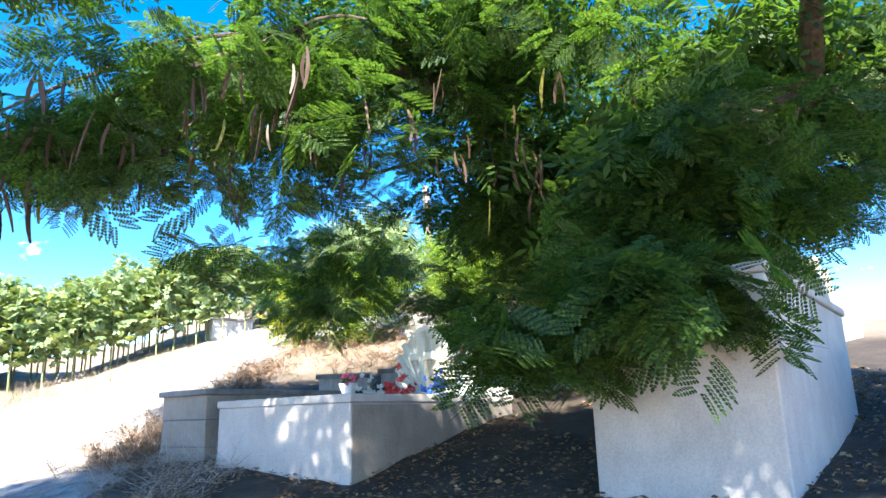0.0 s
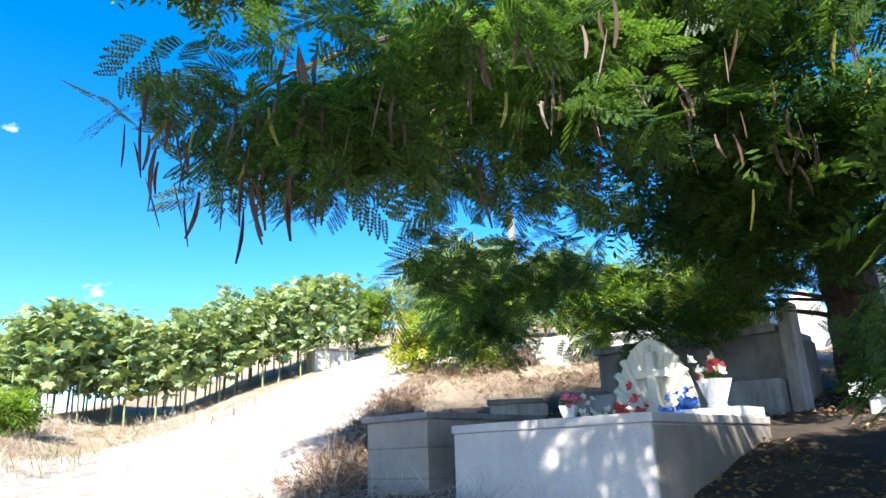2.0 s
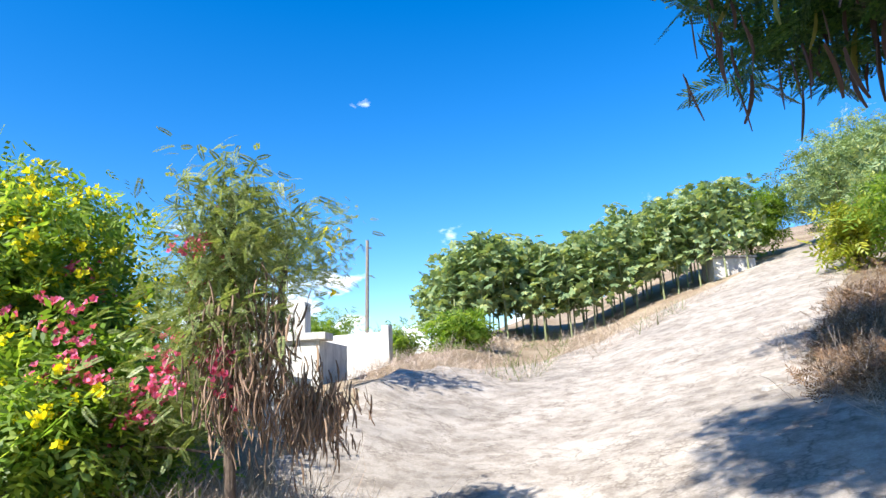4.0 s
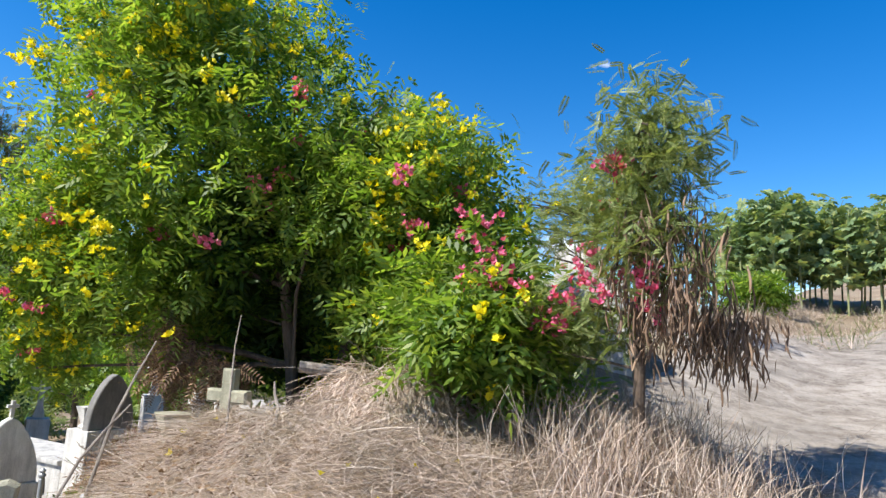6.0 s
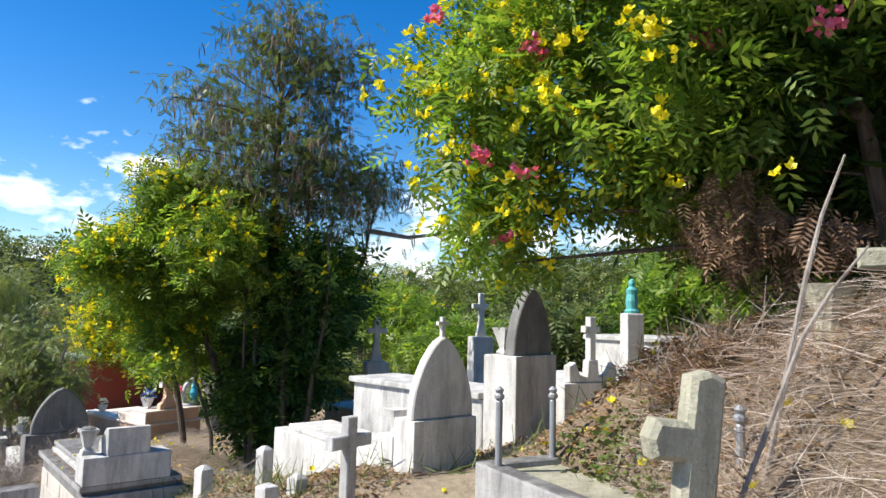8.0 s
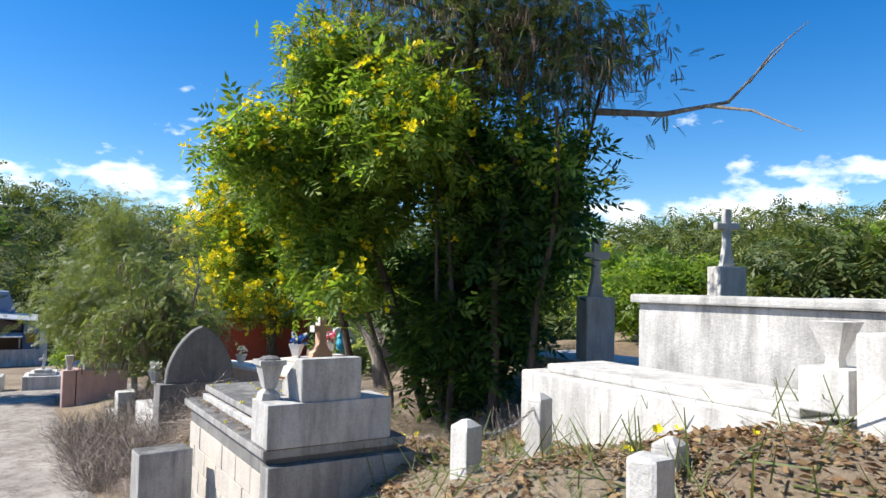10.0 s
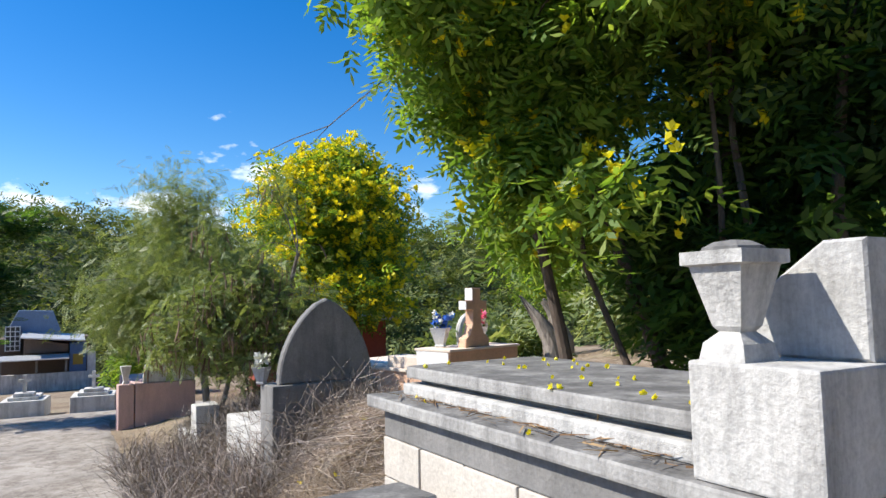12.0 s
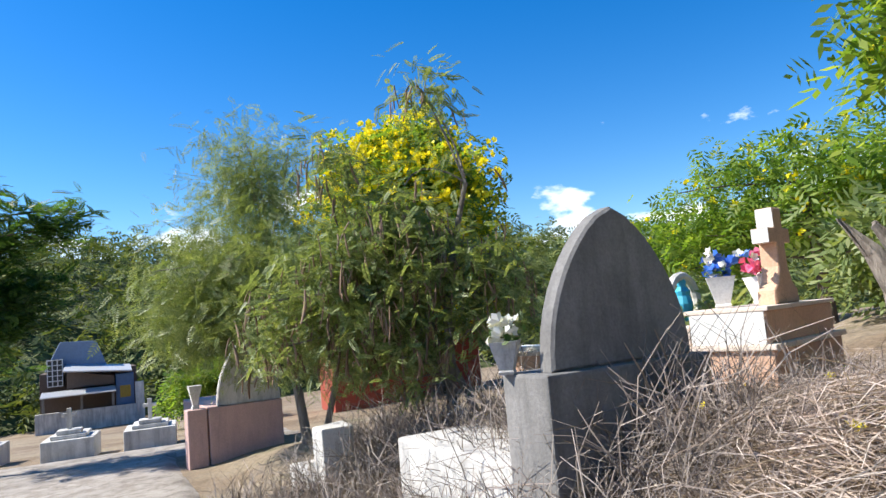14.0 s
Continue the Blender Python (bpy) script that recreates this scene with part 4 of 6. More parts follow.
def urn_tomb():
    """The big lane-side tomb, head end towards +x."""
    g = 0.95
    t = thing("grey_urn_tomb", (-10.50, 7.17, g), 0, "grey cement tomb with overhanging slabs, wedge headstone and urn", "tomb")
    core = part("core", box(-2.42, -0.13, 0.09, 1.10, -0.9, 0.385, 0), DARK_CEMENT, t)
    part("slab", box(-2.58, -0.08, 0, 1.15, 0.386, 0.45, 0.012, rough=0.003), GREY_CEMENT, t, "overhanging grey cement slab")
    part("lower_step", box(-2.42, -0.45, 0.14, 1.04, 0.451, 0.51, 0.01), STONE_GREY, t)
    part("lid_gap", box(-2.36, -0.46, 0.22, 0.96, 0.511, 0.535, 0), DARK_CEMENT, t)
    part("lid", box(-2.42, -0.45, 0.16, 1.02, 0.536, 0.60, 0.012, rough=0.003), GREY_CEMENT, t, "worn grey grave lid")
    part("head_block", box(-0.44, -0.07, 0.02, 1.0, 0.452, 0.765, 0.010, rough=0.003), STONE_GREY, t)
    wedge = slab_of([(-0.50, 0), (-0.50, 0.10), (-0.20, 0.31), (-0.09, 0.31), (-0.09, 0)], 0.27, 0.75, 0.008)
    part("wedge_headstone", moved(wedge, pose(0, 0, 0.766)), STONE_GREY, t, "sloping wedge headstone stained grey")
    part("foot_plate", box(-0.20, -0.02, 0.02, 1.2, -0.45, 0.34, 0.012, rough=0.004), GREY_CEMENT, t, "plain cement end plate")
    u = part("urn", moved(lathe([(0.10, 0), (0.088, 0.045), (0.046, 0.075), (0.062, 0.09), (0.115, 0.25), (0.138, 0.255), (0.138, 0.29), (0.10, 0.29), (0.09, 0.26)], square=True), pose(-0.35, 0.115, 0.766)), STONE_GREY, t, "square tapering cement urn")
    part("earth", moved(lathe([(0.085, 0.25), (0.08, 0.30), (0.05, 0.315), (0.01, 0.32)], 8), pose(-0.35, 0.115, 0.766)), DARK_CEMENT, u)
    return t


def block_courses(t):
    """Pale hollow blocks laid in courses on the lane side of the tomb."""
    me = {}
    for row in range(4):
        z0 = 0.045 - row * 0.205
        x = -2.45 + (0.2 if row % 2 else 0.0)
        if row % 2:
            xs = [(-2.45, -2.26)]
        else:
            xs = []
        while x < -0.2:
            xs.append((x, min(x + 0.39, -0.14)))
            x += 0.395
        for x0, x1 in xs:
            if x1 - x0 < 0.06:
                continue
            key = round(x1 - x0, 2)
            if key not in me:
                b = box(-key / 2 + 0.003, key / 2 - 0.003, -0.035, 0.03, 0, 0.198, 0.006, rough=0.002)
                m2 = bpy.data.meshes.new("block")
                b.to_mesh(m2)
                b.free()
                m2.materials.append(PALE_BLOCK)
                me[key] = m2
            o = new("block", me[key])
            o.parent = t
            o.matrix_basis = pose((x0 + x1) / 2, 0.075 + RNG.normal() * 0.002, z0)
    # recessed dark course; part of its darkness is the slab's shadow in colour
    part("shaded_course", box(-2.45, -0.14, 0.045, 0.10, 0.247, 0.385, 0.006), DARK_CEMENT, t)


big = urn_tomb()
block_courses(big)
pad = thing("cement_pad", (-12.05, 6.75, 0.95), 4, "low cement pad beside the tomb, leaf strewn", "slab")
part("slab", box(-0.30, -0.02, -0.14, 0.30, -0.9, 0.17, 0.02, rough=0.012), GREY_CEMENT, pad)


def pointed_grey_stone():
    t = thing("pointed_grey_headstone_tomb", (-15.88, 8.00, 0.70), 93, "dark grey pointed headstone on a cement base", "tomb")
    part("base", box(-0.56, 0.54, 0.0, 0.36, -0.4, 0.44, 0.015, rough=0.006), DARK_CEMENT, t)
    part("headstone", moved(slab_of(arch_outline(0.95, 0.79, 0.55), 0.06, 0.17, 0.015), pose(0, 0, 0.442)), DARK_CEMENT, t, "smooth grey pointed headstone with scalloped rim")
    part("body", box(-0.50, 0.50, 0.422, 1.75, -0.6, -0.02, 0.025, rough=0.012), WHITEWASH, t)
    v = vase((-16.15, 7.42, 1.14), 0.16, STONE_GREY, [(PETAL_WHITE, 22)], "grey vase of white artificial flowers by the headstone")
    return t


def peach_tomb():
    t = thing("peach_cross_tomb", (-16.37, 9.61, 0.52), 105, "peach painted stepped tomb with a flared white-edged cross", "tomb")
    part("body", box(-0.02, 1.24, -0.03, 2.4, -0.3, 0.52, 0.012, rough=0.003), PEACH, t)
    part("cornice", box(-0.05, 1.27, -0.06, 2.43, 0.521, 0.56, 0.008), PEACH_PALE, t)
    part("step", box(0, 1.20, 0.0, 0.55, 0.561, 0.78, 0.01), PEACH, t)
    part("step_cap", box(-0.02, 1.22, -0.02, 0.58, 0.781, 0.81, 0.006), PEACH_PALE, t)
    part("side_step", box(0, 0.30, 0.56, 1.1, 0.561, 0.70, 0.01), PEACH_PALE, t)
    o = [(-0.21, 0), (-0.20, 0.10), (-0.12, 0.16), (-0.075, 0.27), (-0.07, 0.44), (-0.18, 0.44), (-0.18, 0.55), (-0.07, 0.55), (-0.07, 0.70)]
    part("cross", moved(slab_of(o + [(-x, z) for x, z in o[::-1]], 0, 0.13, 0.008), pose(0.52, 0.05, 0.811)), PEACH, t, "flared peach cross with pale sides")
    part("white_side", box(-0.024, -0.021, 0.01, 0.54, 0.562, 0.778, 0), WHITE_PAINT, t, "white painted side of the step")
    part("cross_edge", box(0.335, 0.339, 0.055, 0.175, 1.255, 1.357, 0), WHITE_PAINT, t, "white edge of the cross arm")
    part("cross_edge", box(0.446, 0.449, 0.055, 0.175, 1.365, 1.508, 0), WHITE_PAINT, t, "white edge of the cross head")
    part("side_ledge", box(0.0, 0.26, 1.11, 2.38, 0.561, 0.60, 0.006), WHITE_PAINT, t, "white ledge along the tomb")
    ring = bmesh.new()
    n = 14
    pts = [(0.30 * math.cos(math.pi * (1.12 - 1.24 * i / n)), 0, 0.28 + 0.30 * math.sin(math.pi * (1.12 - 1.24 * i / n))) for i in range(n + 1)]
    tube([(pts[0][0], 0, -0.02)] + pts + [(pts[-1][0], 0, -0.02)], [0.05] * (n + 3), 8, ring)
    part("niche_arch", moved(ring, pose(2.40, 1.89, 0.57)), WHITEWASH, t, "white arched niche frame")
    part("niche_floor", box(2.10, 2.70, 1.73, 2.05, 0.561, 0.60, 0.006), WHITEWASH, t)
    c, s = math.cos(radians(105)), math.sin(radians(105))

    def w(x, y, z):
        return (-16.37 + x * c - y * s, 9.61 + x * s + y * c, 0.52 + z)

    f = thing("statue", w(2.40, 1.89, 0.602), 100, "small madonna statue in a blue cloak inside the niche", "statue")
    b = lathe([(0.09, 0), (0.10, 0.03), (0.085, 0.10), (0.10, 0.24), (0.075, 0.33), (0.085, 0.38), (0.045, 0.43), (0.05, 0.48), (0.03, 0.52), (0.005, 0.53)], 12)
    part("figure", b, BLUE_PAINT, f)
    vase(w(0.24, 0.40, 0.811), 0.23, WHITE_PAINT, [(PETAL_BLUE, 22), (PETAL_WHITE, 10)], "white square vase with blue and white flowers")
    vase(w(0.92, 0.40, 0.811), 0.22, WHITE_PAINT, [(PETAL_PINK, 22), (PETAL_WHITE, 6)], "white square vase with bright pink flowers")
    vase(w(0.15, 1.95, 0.57), 0.18, WHITEWASH, [(PETAL_WHITE, 16)], "little whitewashed vase with white flowers")


def pink_tomb():
    t = thing("faded_pink_tomb", (-24.0, 7.1, hz(-24, 7.1)), 93, "faded pink tomb with a grey rounded headstone", "tomb")
    z = 0.42 - hz(-24, 7.1)
    part("body", box(0, 1.1, 0, 2.2, -0.3, z, 0.02, rough=0.008), PINK, t)
    part("headstone", moved(slab_of(arch_outline(0.95, 0.95, 0.4), 0, 0.14, 0.012), pose(0.62, 0.05, z)), STONE_GREY, t, "rounded grey headstone")
    part("pillar", box(-0.30, -0.02, 0, 0.3, -0.3, z, 0.02, rough=0.006), PINK, t)
    part("pillar_urn", moved(lathe([(0.08, 0), (0.05, 0.06), (0.12, 0.3), (0.13, 0.34)], square=True), pose(-0.16, 0.15, z)), WHITEWASH, t)
    s = thing("white_headstone", (-19.16, 7.51, 0.02), 95, "short bright white gravestone tangled in dry shrub", "gravestone")
    part("stone", box(-0.15, 0.15, 0, 0.26, -0.3, 0.56, 0.03, rough=0.02), WHITEWASH, s)
    part("ledge", box(-0.16, 0.18, 0.262, 0.9, -0.3, 0.16, 0.03, rough=0.02), WHITEWASH, s)
    r = thing("plastic_bag", (-19.7, 7.6, hz(-19.7, 7.6)), 30, "crumpled turquoise plastic bag in dry weeds", "litter")
    b = bmesh.new()
    bmesh.ops.create_icosphere(b, subdivisions=3, radius=0.2)
    for v in b.verts:
        v.co = Vector((v.co.x, v.co.y * 0.7, max(v.co.z, -0.05) * 0.5 + 0.05)) + noise.noise_vector(v.co * 14) * 0.06
    part("bag", b, CLOTH_TEAL, r)


def far_white_tombs():
    for x, y, w in ((-29.0, 5.1, 0.95), (-28.9, 6.6, 1.0), (-30.2, 3.3, 1.0)):
        z = hz(x, y)
        t = thing("cross_topped_tomb", (x, y, z), 84, "low white box tomb with a tiered top and cross", "tomb", "lower tombs")
        part("body", box(-w / 2, w / 2, 0, 1.2, -0.3, 0.40, 0.02, rough=0.008), WHITEWASH, t)
        part("tier", box(-w / 2 + 0.15, w / 2 - 0.15, 0.15, 1.05, 0.402, 0.48, 0.02), WHITEWASH, t)
        part("step", box(-0.22, 0.22, 0.2, 0.6, 0.482, 0.57, 0.02), WHITEWASH, t)
        part("cross", moved(slab_of(cross_outline(0.42, 0.26, 0.07, 0.08), 0, 0.07, 0.005), pose(0, 0.35, 0.572)), WHITEWASH, t)


def lane_house():
    t = thing("lane_house", (-46, 5.0, -1.9), 90, "small house with white zinc awning and blue weathered roof", "house")
    part("rear_wall", box(-1.5, 2.3, 1.6, 4.4, -0.6, 2.4, 0.01), WOOD_BROWN, t)
    part("low_parapet", box(-1.6, 2.2, 0.0, 0.18, -0.6, 0.85, 0.02, rough=0.01), STONE_GREY, t)
    for x in (-1.3, 0.1, 1.28):
        part("porch_post", box(x - 0.05, x + 0.05, 0.02, 0.12, 0.852, 1.56, 0.008), DARK_CEMENT, t)
    part("porch_ceiling", box(-1.34, 1.37, 0.2, 1.6, 1.50, 1.56, 0.005), WOOD_BROWN, t)
    a = part("awning", moved(box(-1.36, 1.39, -0.75, 0.35, 0, 0.035, 0.004), pose(0, 0, 1.60, 8, 0, 0)), ZINC, t, "white corrugated awning")
    for k in range(28):
        part("corrugation", moved(box(-1.34 + k * 0.098, -1.30 + k * 0.098, -0.75, 0.35, 0.036, 0.055, 0), pose(0, 0, 1.60, 8, 0, 0)), ZINC, a)
    part("gable_wall", slab_of([(-0.42, 1.76), (1.36, 1.76), (1.36, 2.12), (-0.42, 2.46)], 0.4, 1.58, 0.01), WOOD_BROWN, t, "brown boarded upper wall")
    part("lean_to_roof", moved(box(-1.35, 1.25, -0.5, 1.5, 0, 0.06, 0.008), pose(0.80, 0.3, 2.40, 6, 5, 0)), ZINC, t, "pale zinc lean-to roof")
    part("main_roof", slab_of([(-1.3, 2.5), (1.15, 2.46), (0.72, 3.68), (-0.7, 3.74)], 1.7, 4.6, 0.02), ROOF_BLUE, t, "weathered blue sheet roof")
    part("side_wall", box(1.42, 2.12, 0.3, 1.58, -0.6, 2.15, 0.01), SHOP_BLUE, t, "blue painted wall")
    part("side_window", box(1.56, 1.98, 0.275, 0.298, 1.15, 1.65, 0.005), YELLOW_WALL, t, "ochre boarded window")
    part("pillar", box(2.16, 2.5, 0.1, 0.42, -0.6, 1.75, 0.02, rough=0.01), WHITEWASH, t)
    w = part("window", box(-1.2, -0.6, 1.3, 1.58, 1.85, 3.0, 0.01), DARK_GLASS, t)
    for k in range(4):
        part("glazing_bar", box(-1.2 + k * 0.19, -1.165 + k * 0.19, 1.26, 1.298, 1.85, 3.0, 0), WHITE_PAINT, w)
    for k in range(6):
        part("glazing_bar", box(-1.2, -0.595, 1.23, 1.258, 1.85 + k * 0.222, 1.885 + k * 0.222, 0), WHITE_PAINT, w)
    b = thing("red_roofed_shed", (-30, 13, hz(-30, 13)), 80, "low shed with a faded red wall behind trees", "shed")
    part("wall", box(-2, 2, 0, 3, -0.3, 1.9, 0.01), RED_PAINT, b)
    part("roof", box(-2.2, 2.2, -0.2, 3.2, 1.902, 2.05, 0.01), ZINC, b)


pointed_grey_stone()
peach_tomb()
pink_tomb()
far_white_tombs()
lane_house()


# ---- trees and shrubs ----
def hang(name, places, ways, sizes, mat, parent):
    """Single pods, each an object on one shared mesh."""
    me = bpy.data.meshes.new(name)
    me.from_pydata(POD[0].tolist(), [], POD[1].tolist())
    me.materials.append(mat)
    for p, m in zip(places, frames_along(ways, RNG.uniform(0, 6.3, len(places)))):
        o = new(name, me)
        o.parent = parent
        o.matrix_basis = Matrix.Translation(p) @ Matrix(m.tolist()).to_4x4() @ Matrix.Scale(RNG.uniform(*sizes), 4)


def shade_tree():
    g = hz(13.0, 14.7)
    trunks = [[(13.4, 14.6, g - 0.2, 0.52), (13.2, 14.5, 6.4, 0.42), (12.7, 14.1, 7.4, 0.34)],
              [(12.6, 14.1, 7.3, 0.24), (11.4, 13.2, 8.3, 0.17), (9.6, 12.6, 9.2, 0.11), (7.4, 11.9, 9.3, 0.06)],
              [(12.6, 14.1, 7.3, 0.24), (12.7, 12.0, 7.9, 0.18), (12.4, 9.6, 8.1, 0.11)],
              [(12.4, 9.8, 8.1, 0.11), (10.5, 7.6, 9.1, 0.08), (8.0, 6.8, 9.5, 0.04)],
              # unseen limb added to carry the overhead leaves that cast shade
              [(8.0, 6.8, 9.5, 0.06), (5.6, 6.8, 10.6, 0.05), (3.0, 6.9, 11.4, 0.03)],
              [(12.7, 14.2, 7.2, 0.22), (13.6, 15.6, 9.0, 0.15), (14.0, 17.0, 10.2, 0.08)]]
    blobs = [(9.6, 12.6, 9.3, 4.6, 3.6, 1.9, 260), (6.6, 11.6, 8.1, 2.4, 1.9, 1.1, 115), (5.0, 11.5, 7.6, 1.5, 1.2, 0.8, 47), (12.6, 10.4, 8.0, 2.6, 2.4, 1.5, 115),
             (11.2, 13.4, 7.6, 2.8, 2.4, 0.9, 85), (10.2, 9.5, 6.5, 1.0, 0.8, 0.7, 45), (9.75, 8.75, 5.85, 0.75, 0.5, 0.42, 37), (9.1, 9.5, 5.65, 0.75, 0.5, 0.32, 25), (10.9, 9.0, 7.0, 1.3, 1.1, 0.7, 40),
             (8.4, 15.0, 7.5, 1.7, 1.3, 0.7, 40), (8.3, 16.4, 7.1, 1.2, 0.8, 0.5, 25), (6.6, 12.6, 6.85, 0.5, 0.5, 0.42, 8), (14.0, 17.0, 10.0, 3.6, 3.2, 2.2, 100), 
             (10.2, 14.6, 6.75, 1.5, 0.8, 0.45, 25), (5.0, 8.4, 9.3, 1.8, 1.3, 0.5, 25)]
    t = tree("shade_tree", "spreading tree with feathery dark leaves and long pods", "tree", trunks, blobs, BIPINNATE, LEAF_DARK, 0.40, 4, 0.15, BARK,
             limbs=80, droop=0.3, spread=0.28, pods=0, twig=0.026, inner=0.15)
    base = np.array(trunks[0][0][:3])
    # first six blobs: unseen overhead leaves placed to shade tombs, bank and road
    tips = tips_in([(2.2, 4.5, 9.9, 1.9, 1.7, 0.7, 300), (2.4, 6.6, 11.5, 2.4, 2.4, 0.7, 250), (8.2, 6.4, 9.7, 3.8, 2.2, 0.7, 560), (4.2, 12.6, 11.0, 1.6, 2.2, 0.5, 170), (11.8, 5.8, 9.3, 2.4, 1.8, 0.8, 260), (9.4, 5.2, 9.6, 2.4, 1.6, 0.5, 240), (9.9, 12.6, 9.9, 3.9, 3.2, 1.4, 130), (7.6, 13.2, 9.4, 2.4, 2.2, 0.5, 40), (12.6, 10.4, 8.6, 2.4, 2.2, 1.2, 130),
                    (11.2, 13.4, 8.2, 2.6, 2.2, 0.8, 90), (14.0, 16.5, 10.0, 3.4, 3.0, 2.2, 200), (10.3, 9.6, 6.9, 0.8, 0.7, 0.6, 40)], 0.0) - base
    p = cloud_of(tips, 16, 0.24)
    scatter("shade_foliage", FROND_ELDER, p, turns_random(len(p), 0.2, 0.4), RNG.uniform(0.2, 0.34, len(p)), LEAF_DARK, t, "dark filler leaves added for the tree's shade")
    tips = tips_in([(6.6, 11.4, 7.9, 2.4, 1.7, 0.9, 38), (4.9, 11.3, 7.4, 1.4, 1.0, 0.6, 26), (9.5, 11.4, 8.2, 2.4, 1.6, 0.9, 16)], 0.2) - base
    q = np.repeat(tips, 2, 0) + RNG.normal(size=(len(tips) * 2, 3)) * 0.07
    d = RNG.normal(size=(len(q), 3)) * 0.16 + np.array([0, 0, -1])
    hang("pod", q, d, (0.26, 0.46), POD_DARK, t)
    q = q[::10] + RNG.normal(size=(len(q[::10]), 3)) * 0.25
    d = RNG.normal(size=(len(q), 3)) * 0.2 + np.array([0, 0, -1])
    hang("unripe_pod", q, d, (0.28, 0.44), POD_GREEN, t)


def flowering_elder():
    g = hz(-3.6, 11.2)
    trunks = [[(-3.6, 11.2, g - 0.2, 0.08), (-3.8, 11.0, g + 1.6, 0.06), (-4.4, 10.7, g + 3.0, 0.07)],
              [(-3.4, 11.4, g - 0.2, 0.07), (-3.1, 11.5, g + 1.8, 0.05), (-2.6, 11.6, g + 3.4, 0.06)],
              [(-3.8, 11.5, g - 0.2, 0.12), (-4.2, 11.9, g + 2.0, 0.08), (-4.8, 11.7, g + 3.6, 0.05)]]
    blobs = [(-4.7, 10.5, 6.8, 2.4, 2.0, 2.2, 520), (-2.8, 11.7, 6.3, 1.6, 1.6, 1.25, 260), (-6.2, 9.5, 5.7, 1.1, 0.9, 1.3, 130), (-6.3, 9.6, 4.5, 0.7, 0.6, 0.8, 60), (-4.9, 9.9, 5.2, 1.1, 0.9, 0.8, 90),
             (-3.8, 12.2, 4.9, 2.2, 1.2, 1.5, 300), (-2.3, 12.0, 4.7, 1.0, 0.7, 0.8, 90), (-2.4, 10.9, 5.9, 0.8, 0.7, 0.8, 110), (-5.0, 9.6, 8.2, 1.5, 1.2, 1.2, 130), (-5.2, 10.7, 4.75, 0.9, 0.7, 0.6, 110)]
    tree("flowering_elder", "dense shrub tree covered in bright yellow trumpet flowers", "tree", trunks, blobs, FROND_ELDER, LEAF_ELDER, 0.195, 11, 0.20, BARK,
         limbs=40, droop=0.35, spread=0.5, flowers=1500, flower_mat=PETAL_YELLOW, flower_size=0.044, flower_out=0.55, twig=0.018)
    e = bpy.data.objects["flowering_elder"]
    # dark leaf colour paints the shade inside the elder's crown
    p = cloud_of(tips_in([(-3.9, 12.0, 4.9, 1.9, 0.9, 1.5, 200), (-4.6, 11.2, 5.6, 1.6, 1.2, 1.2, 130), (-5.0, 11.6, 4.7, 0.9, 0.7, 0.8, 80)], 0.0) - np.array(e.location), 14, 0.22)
    scatter("shade_foliage", FROND_ELDER, p, turns_random(len(p), 0.2, 0.4), RNG.uniform(0.2, 0.34, len(p)), LEAF_DARK, e, "dark filler leaves added for the tree's shade")
    p = cloud_of(tips_in([(-4.4, 10.0, 4.3, 0.45, 0.4, 0.5, 22), (-3.9, 10.2, 4.1, 0.35, 0.3, 0.35, 10)], 0.0) - np.array(e.location), 10, 0.12)
    d = RNG.normal(size=(len(p), 3)) * 0.45 + np.array([0, 0, -1])
    scatter("dead_foliage", FROND_SPARSE, p, frames_along(d, RNG.uniform(0, 6.3, len(p))), RNG.uniform(0.16, 0.34, len(p)), LEAF_DRY, e, "curtain of dead brown leaves under the crown")
    b = thing("climbing_bougainvillea", (-3.5, 11.0, g), 0, "magenta bougainvillea sprays climbing through the elder", "climber")
    part("vine", tube([(0, 0, -0.1), (0.1, -0.2, 1.5), (0.6, -0.4, 2.8), (1.4, -0.3, 3.6)], [0.025, 0.02, 0.014, 0.005], 6), BARK, b)
    tips = tips_in([(-4.7, 9.9, 6.6, 2.3, 1.6, 1.9, 15), (-2.6, 10.9, 6.1, 1.6, 1.2, 1.1, 14), (-6.2, 9.3, 5.5, 1.0, 0.8, 1.5, 8)], 0.9) - np.array([-3.5, 11.0, g])
    p = cloud_of(tips, 14, 0.06)
    scatter("bract_spray", BLOSSOM, p, turns_random(len(p), -0.5, 0.7), RNG.uniform(0.03, 0.05, len(p)), PETAL_PINK, b, "clusters of magenta bracts", "stuff")
    trunks = [[(-1.5, 11.7, hz(-1.5, 11.7) - 0.1, 0.06), (-1.45, 11.6, hz(-1.5, 11.7) + 0.6, 0.04), (-1.3, 11.6, 4.9, 0.02)]]
    tree("low_elder_bush", "low bright green bush with yellow trumpet flowers", "bush", trunks, [(-1.25, 10.9, 4.85, 0.85, 0.7, 0.75, 170), (-1.9, 11.6, 5.4, 1.0, 0.8, 0.7, 130), (-0.9, 11.0, 4.55, 0.7, 0.5, 0.5, 90), (-2.2, 11.2, 4.9, 0.7, 0.5, 0.5, 70), (-0.75, 10.25, 4.6, 0.5, 0.4, 0.42, 85)], FROND_ELDER, LEAF_ELDER, 0.22, 9, 0.16, BARK,
         limbs=14, droop=0.3, flowers=150, flower_mat=PETAL_YELLOW, flower_size=0.040, flower_out=0.5, twig=0.015)
    trunks = [[(-2.3, 16.3, hz(-2.3, 16.3) - 0.1, 0.09), (-2.2, 16.2, 6.4, 0.06), (-2.1, 16.2, 7.3, 0.03)]]
